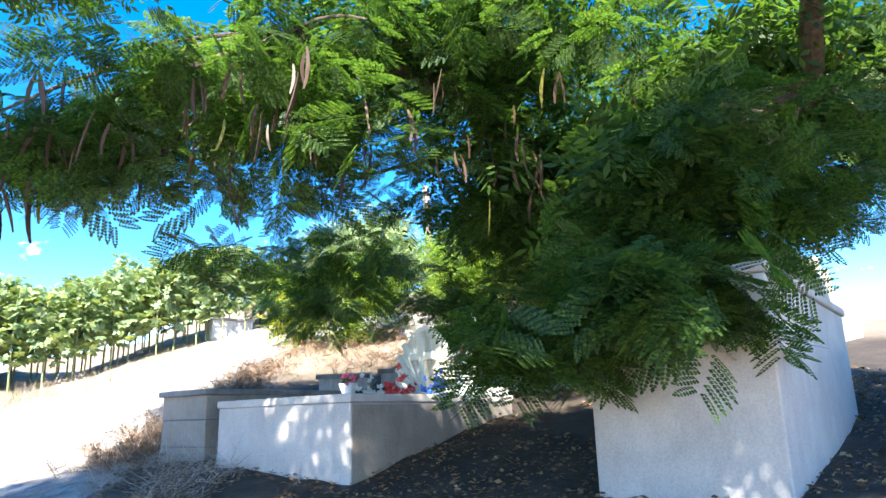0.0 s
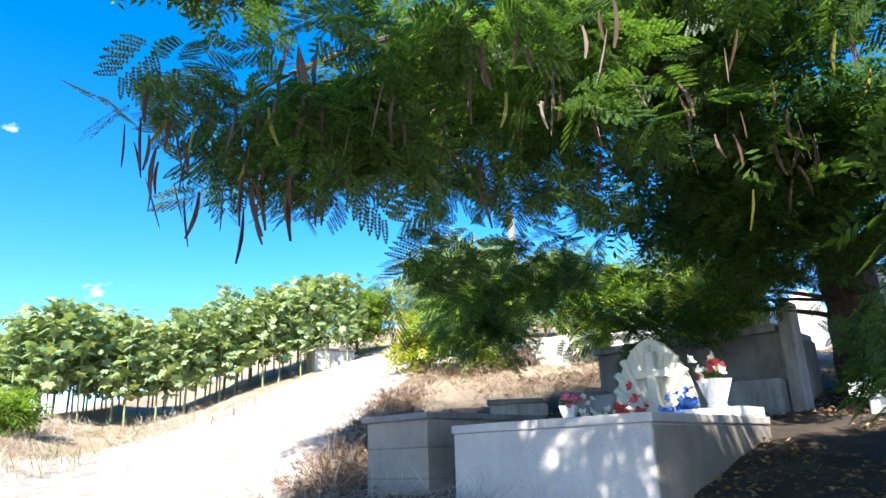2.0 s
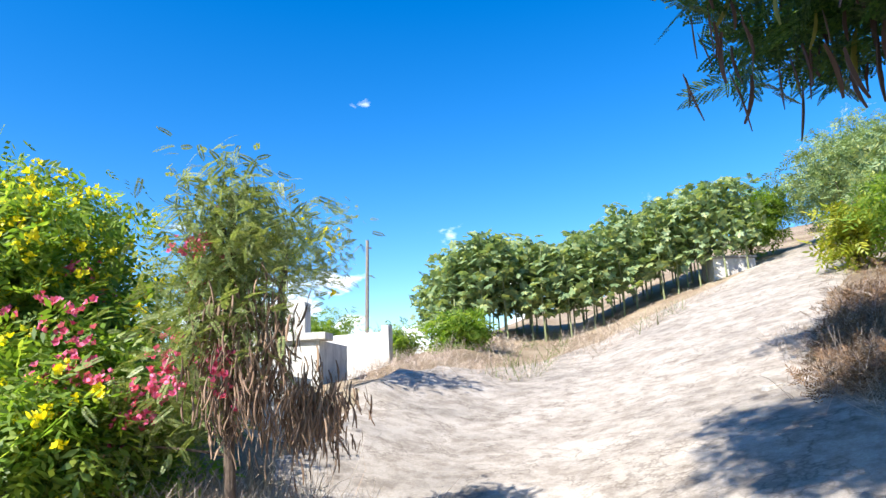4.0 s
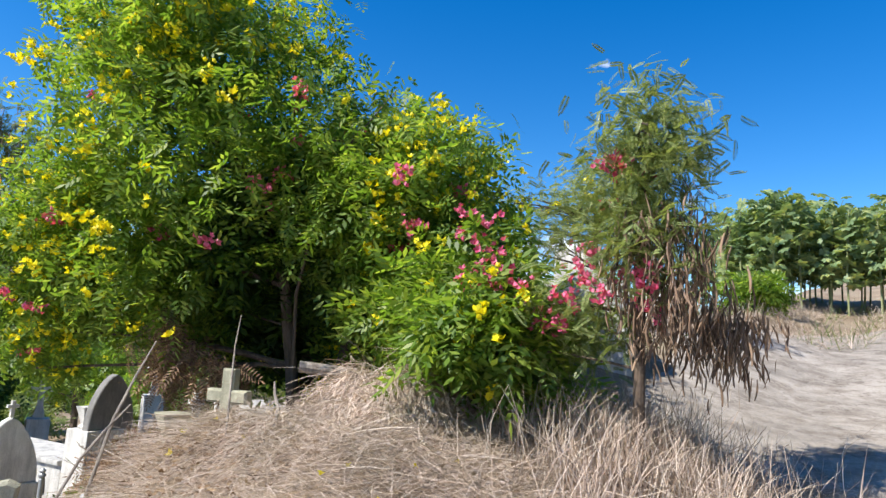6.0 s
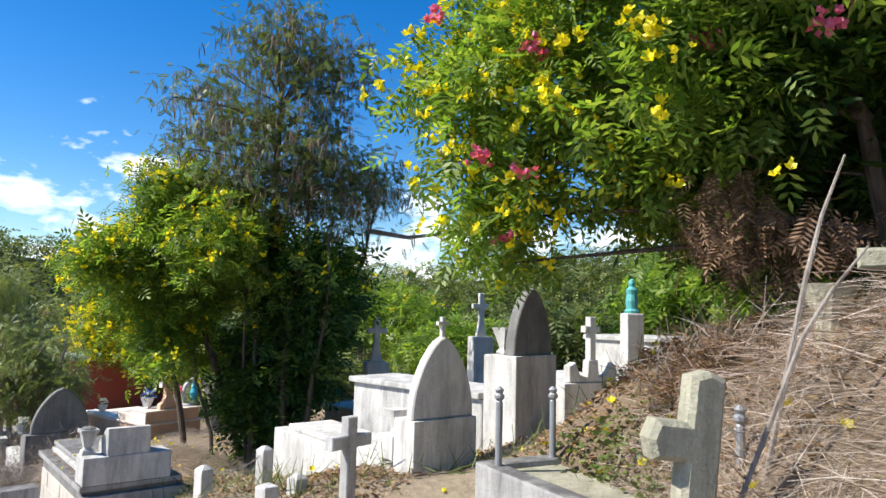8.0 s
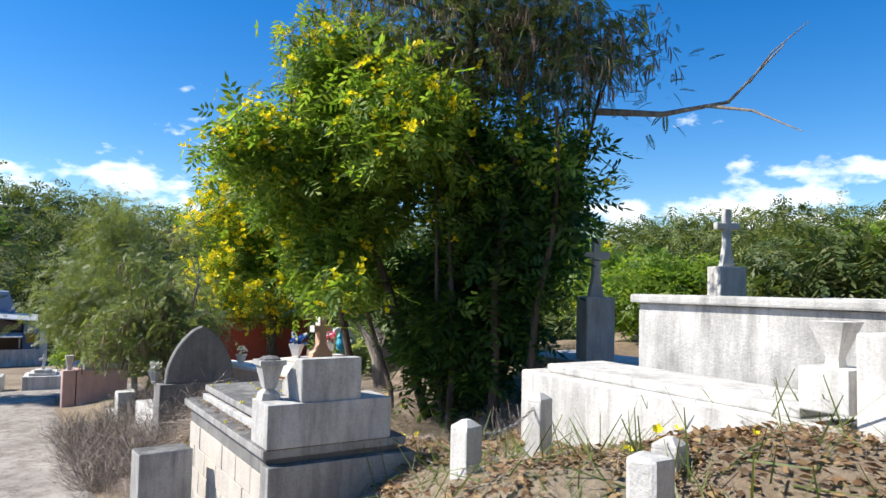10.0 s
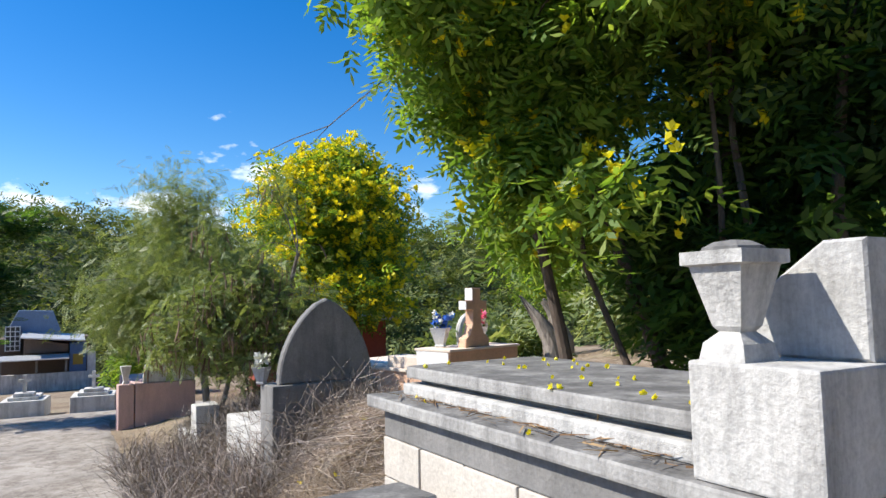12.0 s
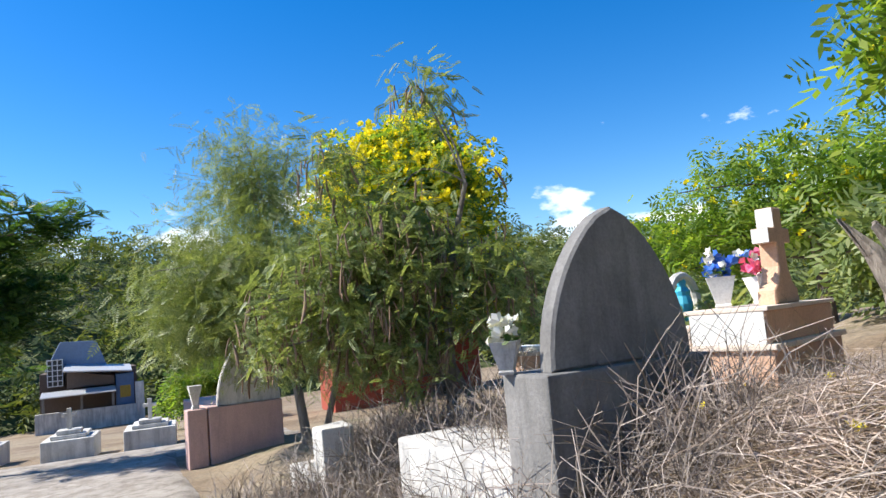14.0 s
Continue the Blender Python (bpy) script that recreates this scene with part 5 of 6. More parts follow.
    tree("young_acacia", "thin open tree with flat feathery sprays", "tree", trunks, [(-2.0, 16.3, 7.2, 1.3, 1.1, 0.9, 120), (-3.2, 15.5, 6.6, 1.1, 1, 1.0, 90)], FROND_FINE, LEAF_FEATHER, 0.19, 12, 0.22, BARK, limbs=16, droop=0.1, spread=0.3, flowers=26, flower_mat=PETAL_YELLOW, flower_size=0.045)


def bougainvillea():
    g = hz(0.5, 10.7)
    trunks = [[(0.45, 10.8, g - 0.2, 0.05), (0.5, 10.7, g + 1.3, 0.04), (0.55, 10.6, g + 2.9, 0.02)]]
    t = tree("bougainvillea", "thorny climber with magenta bracts over a small tree", "shrub", trunks, [(0.6, 10.55, 6.2, 0.36, 0.36, 0.55, 60), (0.5, 10.6, 5.5, 0.45, 0.45, 0.65, 70), (-0.1, 10.8, 4.8, 0.6, 0.45, 0.45, 50)], FROND_FINE, LEAF_FEATHER, 0.15, 16, 0.17, BARK,
             limbs=22, droop=0.2, flowers=0, twig=0.015)
    base = np.array(trunks[0][0][:3])
    tips = tips_in([(0.3, 10.4, 5.1, 0.5, 0.35, 0.4, 10), (0.3, 10.5, 5.8, 0.25, 0.25, 0.3, 6), (-0.5, 10.4, 4.8, 0.6, 0.4, 0.4, 12), (-0.8, 10.3, 5.4, 0.5, 0.4, 0.4, 6)], 0.5) - base
    p = cloud_of(tips, 13, 0.06)
    scatter("bract_spray", BLOSSOM, p, turns_random(len(p), -0.5, 0.7), RNG.uniform(0.022, 0.04, len(p)), PETAL_PINK, t, "clusters of magenta bracts", "stuff")
    tips = tips_in([(0.7, 10.6, 5.2, 0.4, 0.5, 0.65, 120), (0.95, 11.0, 4.75, 0.4, 0.4, 0.4, 80)], 0.2) - base
    p = cloud_of(tips, 7, 0.10)
    d = RNG.normal(size=(len(p), 3)) * 0.25 + np.array([0, 0, -1])
    scatter("dead_seed_curtain", POD, p, frames_along(d, RNG.uniform(0, 6.3, len(p))), RNG.uniform(0.10, 0.2, len(p)), POD_TAN, t, "curtain of dead brown pods", "stuff")
    # dry thicket at its foot
    n = 5200
    q = np.stack([RNG.normal(0.45, 0.42, n), RNG.normal(10.9, 0.5, n), np.zeros(n)], -1)
    q[:, 2] = height(q[:, 0], q[:, 1]) - 0.03
    d = RNG.normal(size=(n, 3)) * 0.45 + np.array([0, 0, 0.9])
    scatter("dry_thicket", (STALK[0] * np.array([1, 0.009, 1.6]), STALK[1]), q, frames_along(d, RNG.uniform(0, 6.3, n)), RNG.uniform(0.3, 0.75, n), STRAW, None, "leafless tangle of dry stems", "stuff")["category"] = "dry stems"
    w = thing("overgrown_white_tomb", (-1.6, 13.1, hz(-1.6, 13.1)), 20, "whitewashed tomb half hidden by bougainvillea", "tomb")
    part("body", box(0, 1.1, 0, 2.0, -0.3, 0.75, 0.02, rough=0.01), WHITEWASH, w)
    part("headpiece", moved(slab_of(arch_outline(0.9, 0.5, 0.2), 0, 0.15), pose(0.55, 0.1, 0.752)), WHITEWASH, w)
    w = thing("white_gable_tomb", (-3.6, 18.6, hz(-3.6, 18.6)), 10, "white stepped gable tomb glimpsed through leaves", "tomb")
    part("body", box(-0.8, 0.8, 0, 2.2, -0.3, 1.3, 0.02), WHITEWASH, w)
    part("cornice", box(-0.95, 0.95, -0.1, 0.5, 1.302, 1.45, 0.02), WHITEWASH, w)
    part("gable", box(-0.5, 0.5, 0, 0.4, 1.452, 2.1, 0.02), WHITEWASH, w)


def pod_acacia():
    g = hz(-13.6, 10.9)
    trunks = [[(-13.7, 10.9, g - 0.2, 0.15), (-13.6, 10.8, g + 2.0, 0.11), (-13.1, 10.6, g + 4.6, 0.08), (-12.8, 10.5, g + 6.2, 0.04)],
              [(-13.9, 10.6, g - 0.2, 0.08), (-14.2, 10.1, g + 1.6, 0.06), (-14.6, 9.4, g + 3.4, 0.03)],
              [(-13.5, 11.2, g - 0.2, 0.10), (-13.2, 11.7, g + 1.9, 0.08), (-12.6, 12.2, g + 3.6, 0.04)]]
    t = tree("pod_acacia", "tall acacia with thin grey-green leaves and brown pods", "tree", trunks, [(-13.3, 10.3, 6.3, 2.2, 2.1, 1.8, 300), (-14.5, 9.6, 5.4, 1.3, 1.1, 0.8, 60), (-12.4, 11.6, 5.6, 1.5, 1.4, 1.0, 140), (-13.0, 10.4, 8.3, 1.2, 1.1, 1.0, 80), (-12.2, 11.2, 7.6, 0.9, 0.8, 0.8, 50)],
             FROND_FINE, LEAF_ACACIA, 0.19, 14, 0.24, BARK, limbs=70, droop=0.2, pods=1300, pod_mat=POD_TAN, pod_size=0.19, twig=0.018, inner=0.2)
    g2 = hz(-14.4, 9.6)
    trunks = [[(-14.3, 9.7, g2 - 0.2, 0.06), (-14.4, 9.4, g2 + 1.4, 0.045), (-14.7, 9.0, g2 + 2.6, 0.03)], [(-13.4, 10.9, g2 - 0.1, 0.07), (-13.0, 11.2, g2 + 2.2, 0.05)]]
    tree("elder_under_acacia", "leafy elder with yellow blossom crowding under the acacia", "tree", trunks, [(-14.2, 9.4, 4.0, 1.05, 1.0, 1.1, 230), (-15.0, 9.9, 2.9, 0.7, 0.6, 0.7, 80), (-13.1, 11.0, 4.1, 1.5, 1.4, 1.5, 160), (-14.0, 8.1, 4.3, 0.55, 0.55, 0.6, 80), (-12.9, 9.4, 4.5, 1.0, 0.8, 0.7, 150), (-13.9, 10.1, 4.9, 1.4, 1.2, 0.9, 170), (-14.6, 9.05, 3.9, 0.75, 0.7, 0.85, 160), (-14.0, 9.2, 5.3, 0.9, 0.9, 0.9, 130), (-13.0, 8.8, 2.5, 0.4, 0.25, 0.25, 9), (-14.0, 9.0, 2.9, 0.6, 0.4, 0.45, 50)], FROND_ELDER, LEAF_ELDER, 0.22, 9, 0.18, BARK,
         limbs=26, droop=0.3, flowers=760, flower_mat=PETAL_YELLOW, flower_size=0.042, flower_out=0.7, twig=0.015)
    # interior shade under the acacia, put in as darker leaves
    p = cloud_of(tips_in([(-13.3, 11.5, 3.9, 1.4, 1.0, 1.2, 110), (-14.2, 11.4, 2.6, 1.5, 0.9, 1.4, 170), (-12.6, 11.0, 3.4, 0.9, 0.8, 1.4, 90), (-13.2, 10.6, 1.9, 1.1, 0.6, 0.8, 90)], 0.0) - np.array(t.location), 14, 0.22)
    scatter("shade_foliage", FROND_ELDER, p, turns_random(len(p), 0.2, 0.4), RNG.uniform(0.2, 0.34, len(p)), LEAF_DARK, t, "dark filler leaves added for the tree's shade")
    for x, y, dx, dy, h0, r in ((-12.9, 10.2, -0.3, 0.3, 4.2, 0.045), (-12.5, 10.5, 0.2, 0.3, 4.6, 0.06), (-13.2, 10.3, 0.1, -0.2, 3.6, 0.035), (-12.2, 10.9, 0.4, 0.1, 3.9, 0.05), (-13.9, 10.0, -0.5, -0.3, 2.4, 0.04)):
        s = Vector((x, y, hz(x, y) - 0.15)) - Vector(t.location)
        part("stem", tube([s + Vector((dx * k + 0.05 * math.sin(9 * k + x * 5), dy * k + 0.05 * math.cos(7 * k + y * 3), h0 * k)) for k in (0, 0.2, 0.4, 0.6, 0.8, 1)], [r * (1 - 0.6 * k) for k in (0, 0.2, 0.4, 0.6, 0.8, 1)], 7), BARK, t)
    c = [(-14.62, 8.05, 3.73), (-14.96, 7.67, 3.36), (-15.1, 7.4, 3.25), (-15.27, 7.06, 3.07)]
    c = [(-14.3, 8.6, 3.9)] + c
    b = thing("bare_twig", c[0], 0, "thin crooked bare twig hanging from the elder", "branch")
    part("stem", tube([Vector(p) - Vector(c[0]) for p in c], [0.008, 0.006, 0.005, 0.004, 0.002], 6), BARK_GREY, b)
    part("fork", tube([Vector(p) - Vector(c[0]) for p in (c[2], (-15.0, 7.55, 3.22), (-15.2, 7.3, 3.0))], [0.004, 0.003, 0.002], 5), BARK_GREY, b)
    c = [(-12.2, 12.0, 4.9), (-11.4, 12.3, 4.75), (-10.7, 12.6, 4.8), (-10.2, 12.9, 5.4)]
    b = thing("bare_branch", c[0], 0, "leafless grey branch reaching from the acacia", "branch")
    part("stem", tube([Vector(p) - Vector(c[0]) for p in c], [0.05, 0.035, 0.022, 0.008]), BARK_GREY, b)
    part("fork", tube([Vector(p) - Vector(c[0]) for p in ((-10.9, 12.5, 4.78), (-10.2, 12.3, 4.55), (-9.6, 12.2, 4.2))], [0.022, 0.014, 0.005]), BARK_GREY, b)
    part("twig", tube([Vector(p) - Vector(c[0]) for p in ((-10.5, 12.7, 5.0), (-10.1, 12.5, 5.2), (-9.8, 12.7, 5.5))], [0.014, 0.009, 0.004]), BARK_GREY, b)


def lower_trees():
    g = hz(-29.5, 13.5)
    tree("yellow_blossom_tree", "round tree thick with yellow blossom", "tree", [[(-29.5, 13.6, g - 0.2, 0.2), (-29.6, 13.6, g + 2.5, 0.14), (-29.8, 13.6, g + 4.5, 0.07)]],
         [(-29.8, 13.2, 4.6, 2.9, 2.9, 2.2, 380), (-29.8, 13.2, 2.6, 3.0, 2.9, 1.8, 260), (-29.9, 13.4, 6.2, 1.4, 1.4, 0.9, 80)], FROND_ELDER, LEAF_ELDER, 0.34, 9, 0.30, BARK, limbs=20, flowers=2600, flower_mat=PETAL_YELLOW, flower_size=0.08, flower_out=0.75)
    g = hz(-22.5, 8.1)
    tree("feathery_shrub", "airy grey-green mesquite with thin drooping sprays", "tree", [[(-22.6, 8.2, g - 0.1, 0.07), (-22.8, 8.0, g + 1.4, 0.05), (-23.2, 7.9, g + 2.6, 0.03)], [(-22.4, 8.3, g - 0.1, 0.05), (-22.0, 8.6, g + 1.6, 0.03)]],
         [(-22.8, 7.7, 2.2, 1.6, 1.5, 1.5, 300), (-23.2, 7.7, 3.7, 0.9, 0.9, 1.0, 90), (-21.6, 8.6, 1.8, 1.2, 1.0, 1.1, 150), (-23.0, 6.9, 1.8, 0.9, 0.7, 0.9, 90)], FROND_SPARSE, LEAF_FEATHER, 0.22, 20, 0.27, BARK_GREY, limbs=46, droop=0.35, spread=0.6, twig=0.014, inner=0.1)
    g = hz(-18.2, 8.4)
    tree("pod_shrub", "straggling leadtree shrub hung with brown dry pods", "shrub", [[(-18.3, 8.2, g - 0.1, 0.05), (-18.35, 8.25, g + 0.9, 0.04), (-18.1, 8.4, g + 2.0, 0.02)], [(-18.2, 8.5, g - 0.1, 0.035), (-18.6, 8.1, g + 1.1, 0.025), (-18.9, 7.8, g + 1.8, 0.012)]],
         [(-18.5, 7.9, 2.0, 0.7, 0.7, 0.8, 130), (-18.8, 7.4, 1.6, 0.9, 0.8, 0.7, 120), (-18.0, 8.5, 1.7, 0.5, 0.5, 0.5, 40), (-18.2, 8.2, 3.2, 0.25, 0.25, 0.6, 12), (-18.8, 7.5, 2.8, 0.3, 0.25, 0.4, 12), (-18.5, 7.9, 1.2, 0.9, 0.8, 0.4, 45)],
         FROND_FINE, LEAF_FEATHER, 0.14, 18, 0.14, BARK_GREY, limbs=46, droop=0.2, spread=0.4, pods=300, pod_mat=POD_TAN, pod_size=0.2, twig=0.012, inner=0.1)
    g = hz(-26.8, 4.2)
    tree("dark_conifer_like_tree", "dark blue-green tree with stiff upswept sprays", "tree", [[(-27.2, 3.4, g - 0.1, 0.12), (-27.2, 3.5, g + 2.6, 0.09), (-27.1, 3.6, g + 4.2, 0.04)]],
         [(-27.0, 3.9, 2.6, 1.2, 1.1, 2.2, 220), (-26.8, 5.0, 3.7, 0.6, 0.9, 0.5, 40), (-26.8, 4.7, 2.3, 0.6, 0.8, 0.7, 40)], FROND_FINE, LEAF_DARK, 0.34, 8, 0.16, BARK, limbs=30, droop=-0.3, spread=0.3, inner=0.15)
    tree("hillside_elder", "sprawling yellow-flecked elder on the bank", "tree", [[(-21.5, 18, hz(-21.5, 18) - 0.2, 0.14), (-21.6, 18, 2.4, 0.1), (-21.8, 18.1, 3.4, 0.05)]],
         [(-21.8, 18.2, 3.4, 3.0, 2.4, 1.4, 220), (-19.5, 18.5, 3.0, 2.2, 2.0, 1.2, 130), (-24.5, 17.8, 2.6, 2.2, 2.0, 1.2, 130)], FROND_ELDER, LEAF_ELDER, 0.30, 8, 0.28, BARK, limbs=16, flowers=110, flower_mat=PETAL_YELLOW, flower_size=0.06)
    # snag beside the peach tomb
    s = thing("dead_stump", (-16.3, 11.1, hz(-16.3, 11.1)), 0, "bleached split stump of a dead tree", "stump")
    z0 = 1.1 - hz(-16.3, 11.1)
    for pts, rad in (([(0.1, 0.0, -0.2), (0.05, -0.1, z0 + 0.25), (-0.06, -0.25, z0 + 0.55), (-0.16, -0.42, z0 + 0.82)], [0.17, 0.13, 0.08, 0.03]), ([(0.05, 0.1, z0 + 0.1), (0.0, -0.05, z0 + 0.6), (-0.05, -0.15, z0 + 0.78)], [0.11, 0.08, 0.03])):
        b = tube([Vector(pts[0]).lerp(Vector(pts[1]), k) for k in (0, 0.33, 0.66)] + [Vector(p) for p in pts[1:]], [rad[0], rad[0], (rad[0] + rad[1]) / 2] + rad[1:], 10)
        for v in b.verts:
            v.co += noise.noise_vector(v.co * 9) * 0.05 + noise.noise_vector(Vector((v.co.x * 30, v.co.y * 30, v.co.z * 4))) * 0.03
        part("limb", b, DEADWOOD, s)


def broadleaf_rows():
    """Head-high broad-leaved plants behind the uphill lane."""
    n = 0
    for row in range(4):
        for k in range(17):
            f = k / 16
            x, y = -2.2 + 9.2 * f - row * 0.55 + RNG.normal() * 0.15, 26.6 + 4.6 * f + row * 1.1 + RNG.normal() * 0.2
            g = hz(x, y)
            tall = 3.05 + RNG.normal() * 0.22 - 0.5 * max(0, 0.12 - f) * 8
            p = thing("broadleaf_plant", (x, y, g), RNG.uniform(0, 360), "tall pale-stemmed plant with broad lobed leaves", "plant", "broad-leaved thicket")
            n += 1
            part("stem", tube([(0, 0, -0.1), (0.05, 0.02, tall * 0.5), (0.0, 0.08, tall)], [0.03, 0.025, 0.015], 6), STEM_GREEN, p)
            m = 150
            z = tall * (0.27 + 0.77 * RNG.random(m) ** 0.8)
            r = RNG.uniform(0.1, 0.7, m)
            a = RNG.uniform(0, 6.3, m)
            q = np.stack([r * np.cos(a), r * np.sin(a), z], -1)
            scatter("foliage", PALMATE, q, turns_random(m, 0.3, 0.35), RNG.uniform(0.20, 0.38, m), LEAF_BROAD, p)
    for x, y, zc, r, mat, lab in ((8.5, 24.6, 0.9, 0.7, LEAF_LIME, "yellow-green croton bush beside the lane"), (9.6, 22.6, 1.3, 1.4, LEAF_ELDER, "rounded green bush on the slope"), (10.6, 25.6, 1.9, 1.8, LEAF_BROAD, "large pale-leaved bush on the hillside"), (12.6, 21.6, 1.3, 1.3, LEAF_ELDER, "rounded green bush on the slope"), (13.6, 18.6, 1.2, 1.0, LEAF_LIME, "yellow-green croton bush beside the lane"), (10.6, 33, 2.2, 2.4, LEAF_BROAD, "rounded green bush on the slope"), (14.6, 31, 1.9, 2.2, LEAF_ELDER, "rounded green bush on the slope"),
                                 (12.6, 37, 2.6, 2.8, LEAF_BROAD, "large pale-leaved bush on the hillside"), (18.5, 28, 1.8, 2.2, LEAF_ELDER, "rounded green bush on the slope"), (7.6, 34, 1.5, 1.6, LEAF_ELDER, "rounded green bush on the slope"),
                                 (-9, 30, 2.0, 2.4, LEAF_ELDER, "dark green scrub beyond the wall"), (-13, 33, 2.0, 2.8, LEAF_ELDER, "dark green scrub beyond the wall"), (-5.5, 29, 0.9, 1.4, LEAF_ELDER, "dark green scrub beyond the wall"), (-17, 31, 1.2, 2.4, LEAF_ELDER, "dark green scrub beyond the wall"), (-1.2, 23.6, 0.5, 0.7, LEAF_ELDER, "low scrub at the lane's edge"), (-9.2, 17.2, 1.1, 1.6, LEAF_ELDER, "scrub behind the lower graves"), (-12.2, 17.5, 1.0, 1.7, LEAF_ACACIA, "scrub behind the lower graves"), (-6.6, 15.8, 1.2, 1.4, LEAF_ELDER, "scrub behind the lower graves"), (-15.5, 17, 0.9, 1.8, LEAF_ELDER, "scrub behind the lower graves"), (-9.8, 21, 1.6, 2.4, LEAF_ELDER, "scrub behind the lower graves"), (-17.5, 14.2, 0.7, 1.3, LEAF_FEATHER, "grey scrub on the bank above the graves"), (-19.5, 12.3, 0.6, 1.2, LEAF_FEATHER, "grey scrub on the bank above the graves"), (-34.5, 8.6, 1.0, 1.5, LEAF_ELDER, "green bush beside the house")):
        g = hz(x, y)
        tree("bush", lab, "bush", [[(x, y, g - 0.1, 0.06), (x + 0.1, y, g + zc * 0.7, 0.04), (x, y + 0.1, g + zc * 1.3, 0.02)]], [(x, y, g + zc, r, r, zc * 0.95, int(90 * r)), (x + r * 0.4, y - r * 0.2, g + zc * 1.3, r * 0.6, r * 0.6, zc * 0.6, int(36 * r))], FROND_ELDER, mat, 0.30, 8, 0.20, BARK, limbs=8, group="hillside bushes")
    t = thing("bare_palm_trunk", (16.5, 40, hz(16.5, 40)), 0, "pale bare trunk with a broken top", "trunk")
    part("shaft", tube([(0, 0, -0.3), (0.1, 0, 3.5), (0.0, 0.1, 6.5)], [0.22, 0.18, 0.2]), BARK_GREY, t)


def far_forest():
    """Wooded ridge that closes the view beyond the graves."""
    b = bmesh.new()
    rows = []
    for i in range(61):
        a = radians(20 + i * 2.6)
        ring = []
        for r, k in ((45, 0), (56, 0.55), (70, 1.0), (95, 1.05), (160, 1.3)):
            x, y = -6 - r * math.sin(a), 8 + r * math.cos(a)
            h0 = 8.0 + 2.5 * noise.noise(Vector((i * 0.12, 0, 0))) - 4.5 * float(smooth(100, 150, math.degrees(a)))
            ring.append(b.verts.new((x, y, hz(x, y) * (1 - k) + (h0 if k else 0) * k - 0.3)))
        rows.append(ring)
    for p, q in zip(rows, rows[1:]):
        for j in range(4):
            b.faces.new((p[j], p[j + 1], q[j + 1], q[j]))
    m, n, l, bs = material("wooded_slope", 0.95)
    l.new(ramp(n, l, noise_tex(n, l, 0.6, 8, 0.7), [(0.35, (0.03, 0.045, 0.015)), (0.65, (0.09, 0.11, 0.035))]), bs.inputs["Base Color"])
    ob = link_mesh("hillside", b, m)
    tagged(ob, "scrub-covered ridge beyond the cemetery", "hill", "", "structure")
    k = 1700
    a = np.radians(RNG.uniform(20, 176, k))
    r = RNG.uniform(45, 74, k)
    x, y = -6 - r * np.sin(a), 8 + r * np.cos(a)
    h0 = 8.0 - 4.5 * smooth(100, 150, np.degrees(a)) + np.array([2.5 * noise.noise(Vector(((np.degrees(q) - 20) / 2.6 * 0.12, 0, 0))) for q in a])
    share = np.interp(r, [45, 56, 70, 95], [0, 0.55, 1.0, 1.05])
    z = height(x, y) * (1 - share) + h0 * share
    c = np.stack([x, y, z], -1)
    p = np.repeat(c, 20, 0) + RNG.normal(size=(k * 20, 3)) * np.array([1.0, 1.0, 0.75]) + np.array([0, 0, 0.9])
    scatter("far_woods", FROND_ELDER, p, turns_random(len(p), 0.2, 0.5), RNG.uniform(0.5, 1.1, len(p)), LEAF_FAR, None, "dense dry scrub woodland covering the ridge", "stuff")["category"] = "woodland"


shade_tree()
flowering_elder()
bougainvillea()
pod_acacia()
lower_trees()
broadleaf_rows()
far_forest()


# ---- ground cover ----
def litter(name, label, mat, shape, x0, x1, y0, y1, n, size, lie=0.12, lift=0.02, wide=None, category="ground cover", keep=None, gaps=-0.15):
    x, y = RNG.uniform(x0, x1, n), RNG.uniform(y0, y1, n)
    dens = np.array([noise.noise(Vector((a * 0.8, b * 0.8, len(name)))) for a, b in zip(x, y)])
    ok = dens > gaps
    if keep is not None:
        ok &= keep(x, y)
    x, y = x[ok], y[ok]
    n = len(x)
    z = height(x, y) + np.abs(RNG.normal(0, lift, n)) + 0.01
    az = RNG.uniform(0, 6.3, n)
    d = np.stack([np.cos(az), np.sin(az), RNG.normal(0.02, lie, n)], -1)
    s = RNG.uniform(size[0], size[1], n)
    sz = np.stack([s, s if wide is None else np.full(n, wide), s if wide is None else np.full(n, 0.5)], -1)
    ob = scatter(name, shape, np.stack([x, y, z], -1), frames_along(d, RNG.normal(0, 0.5, n)), s if wide is None else s, mat, None, label, "stuff") if wide is None else None
    if ob is None:
        sh = (np.array(shape[0]) * np.array([1, wide, 1]), shape[1])
        ob = scatter(name, sh, np.stack([x, y, z], -1), frames_along(d, RNG.normal(0, 0.5, n)), s, mat, None, label, "stuff")
    ob["category"] = category
    return ob


def beside(lo, hi):
    return lambda x, y: ((y - np.interp(x, [-13, -3, 1.4], [5.7, 5.3, 5.2])) > lo) & ((y - np.interp(x, [-13, -3, 1.4], [5.7, 5.3, 5.2])) < hi)


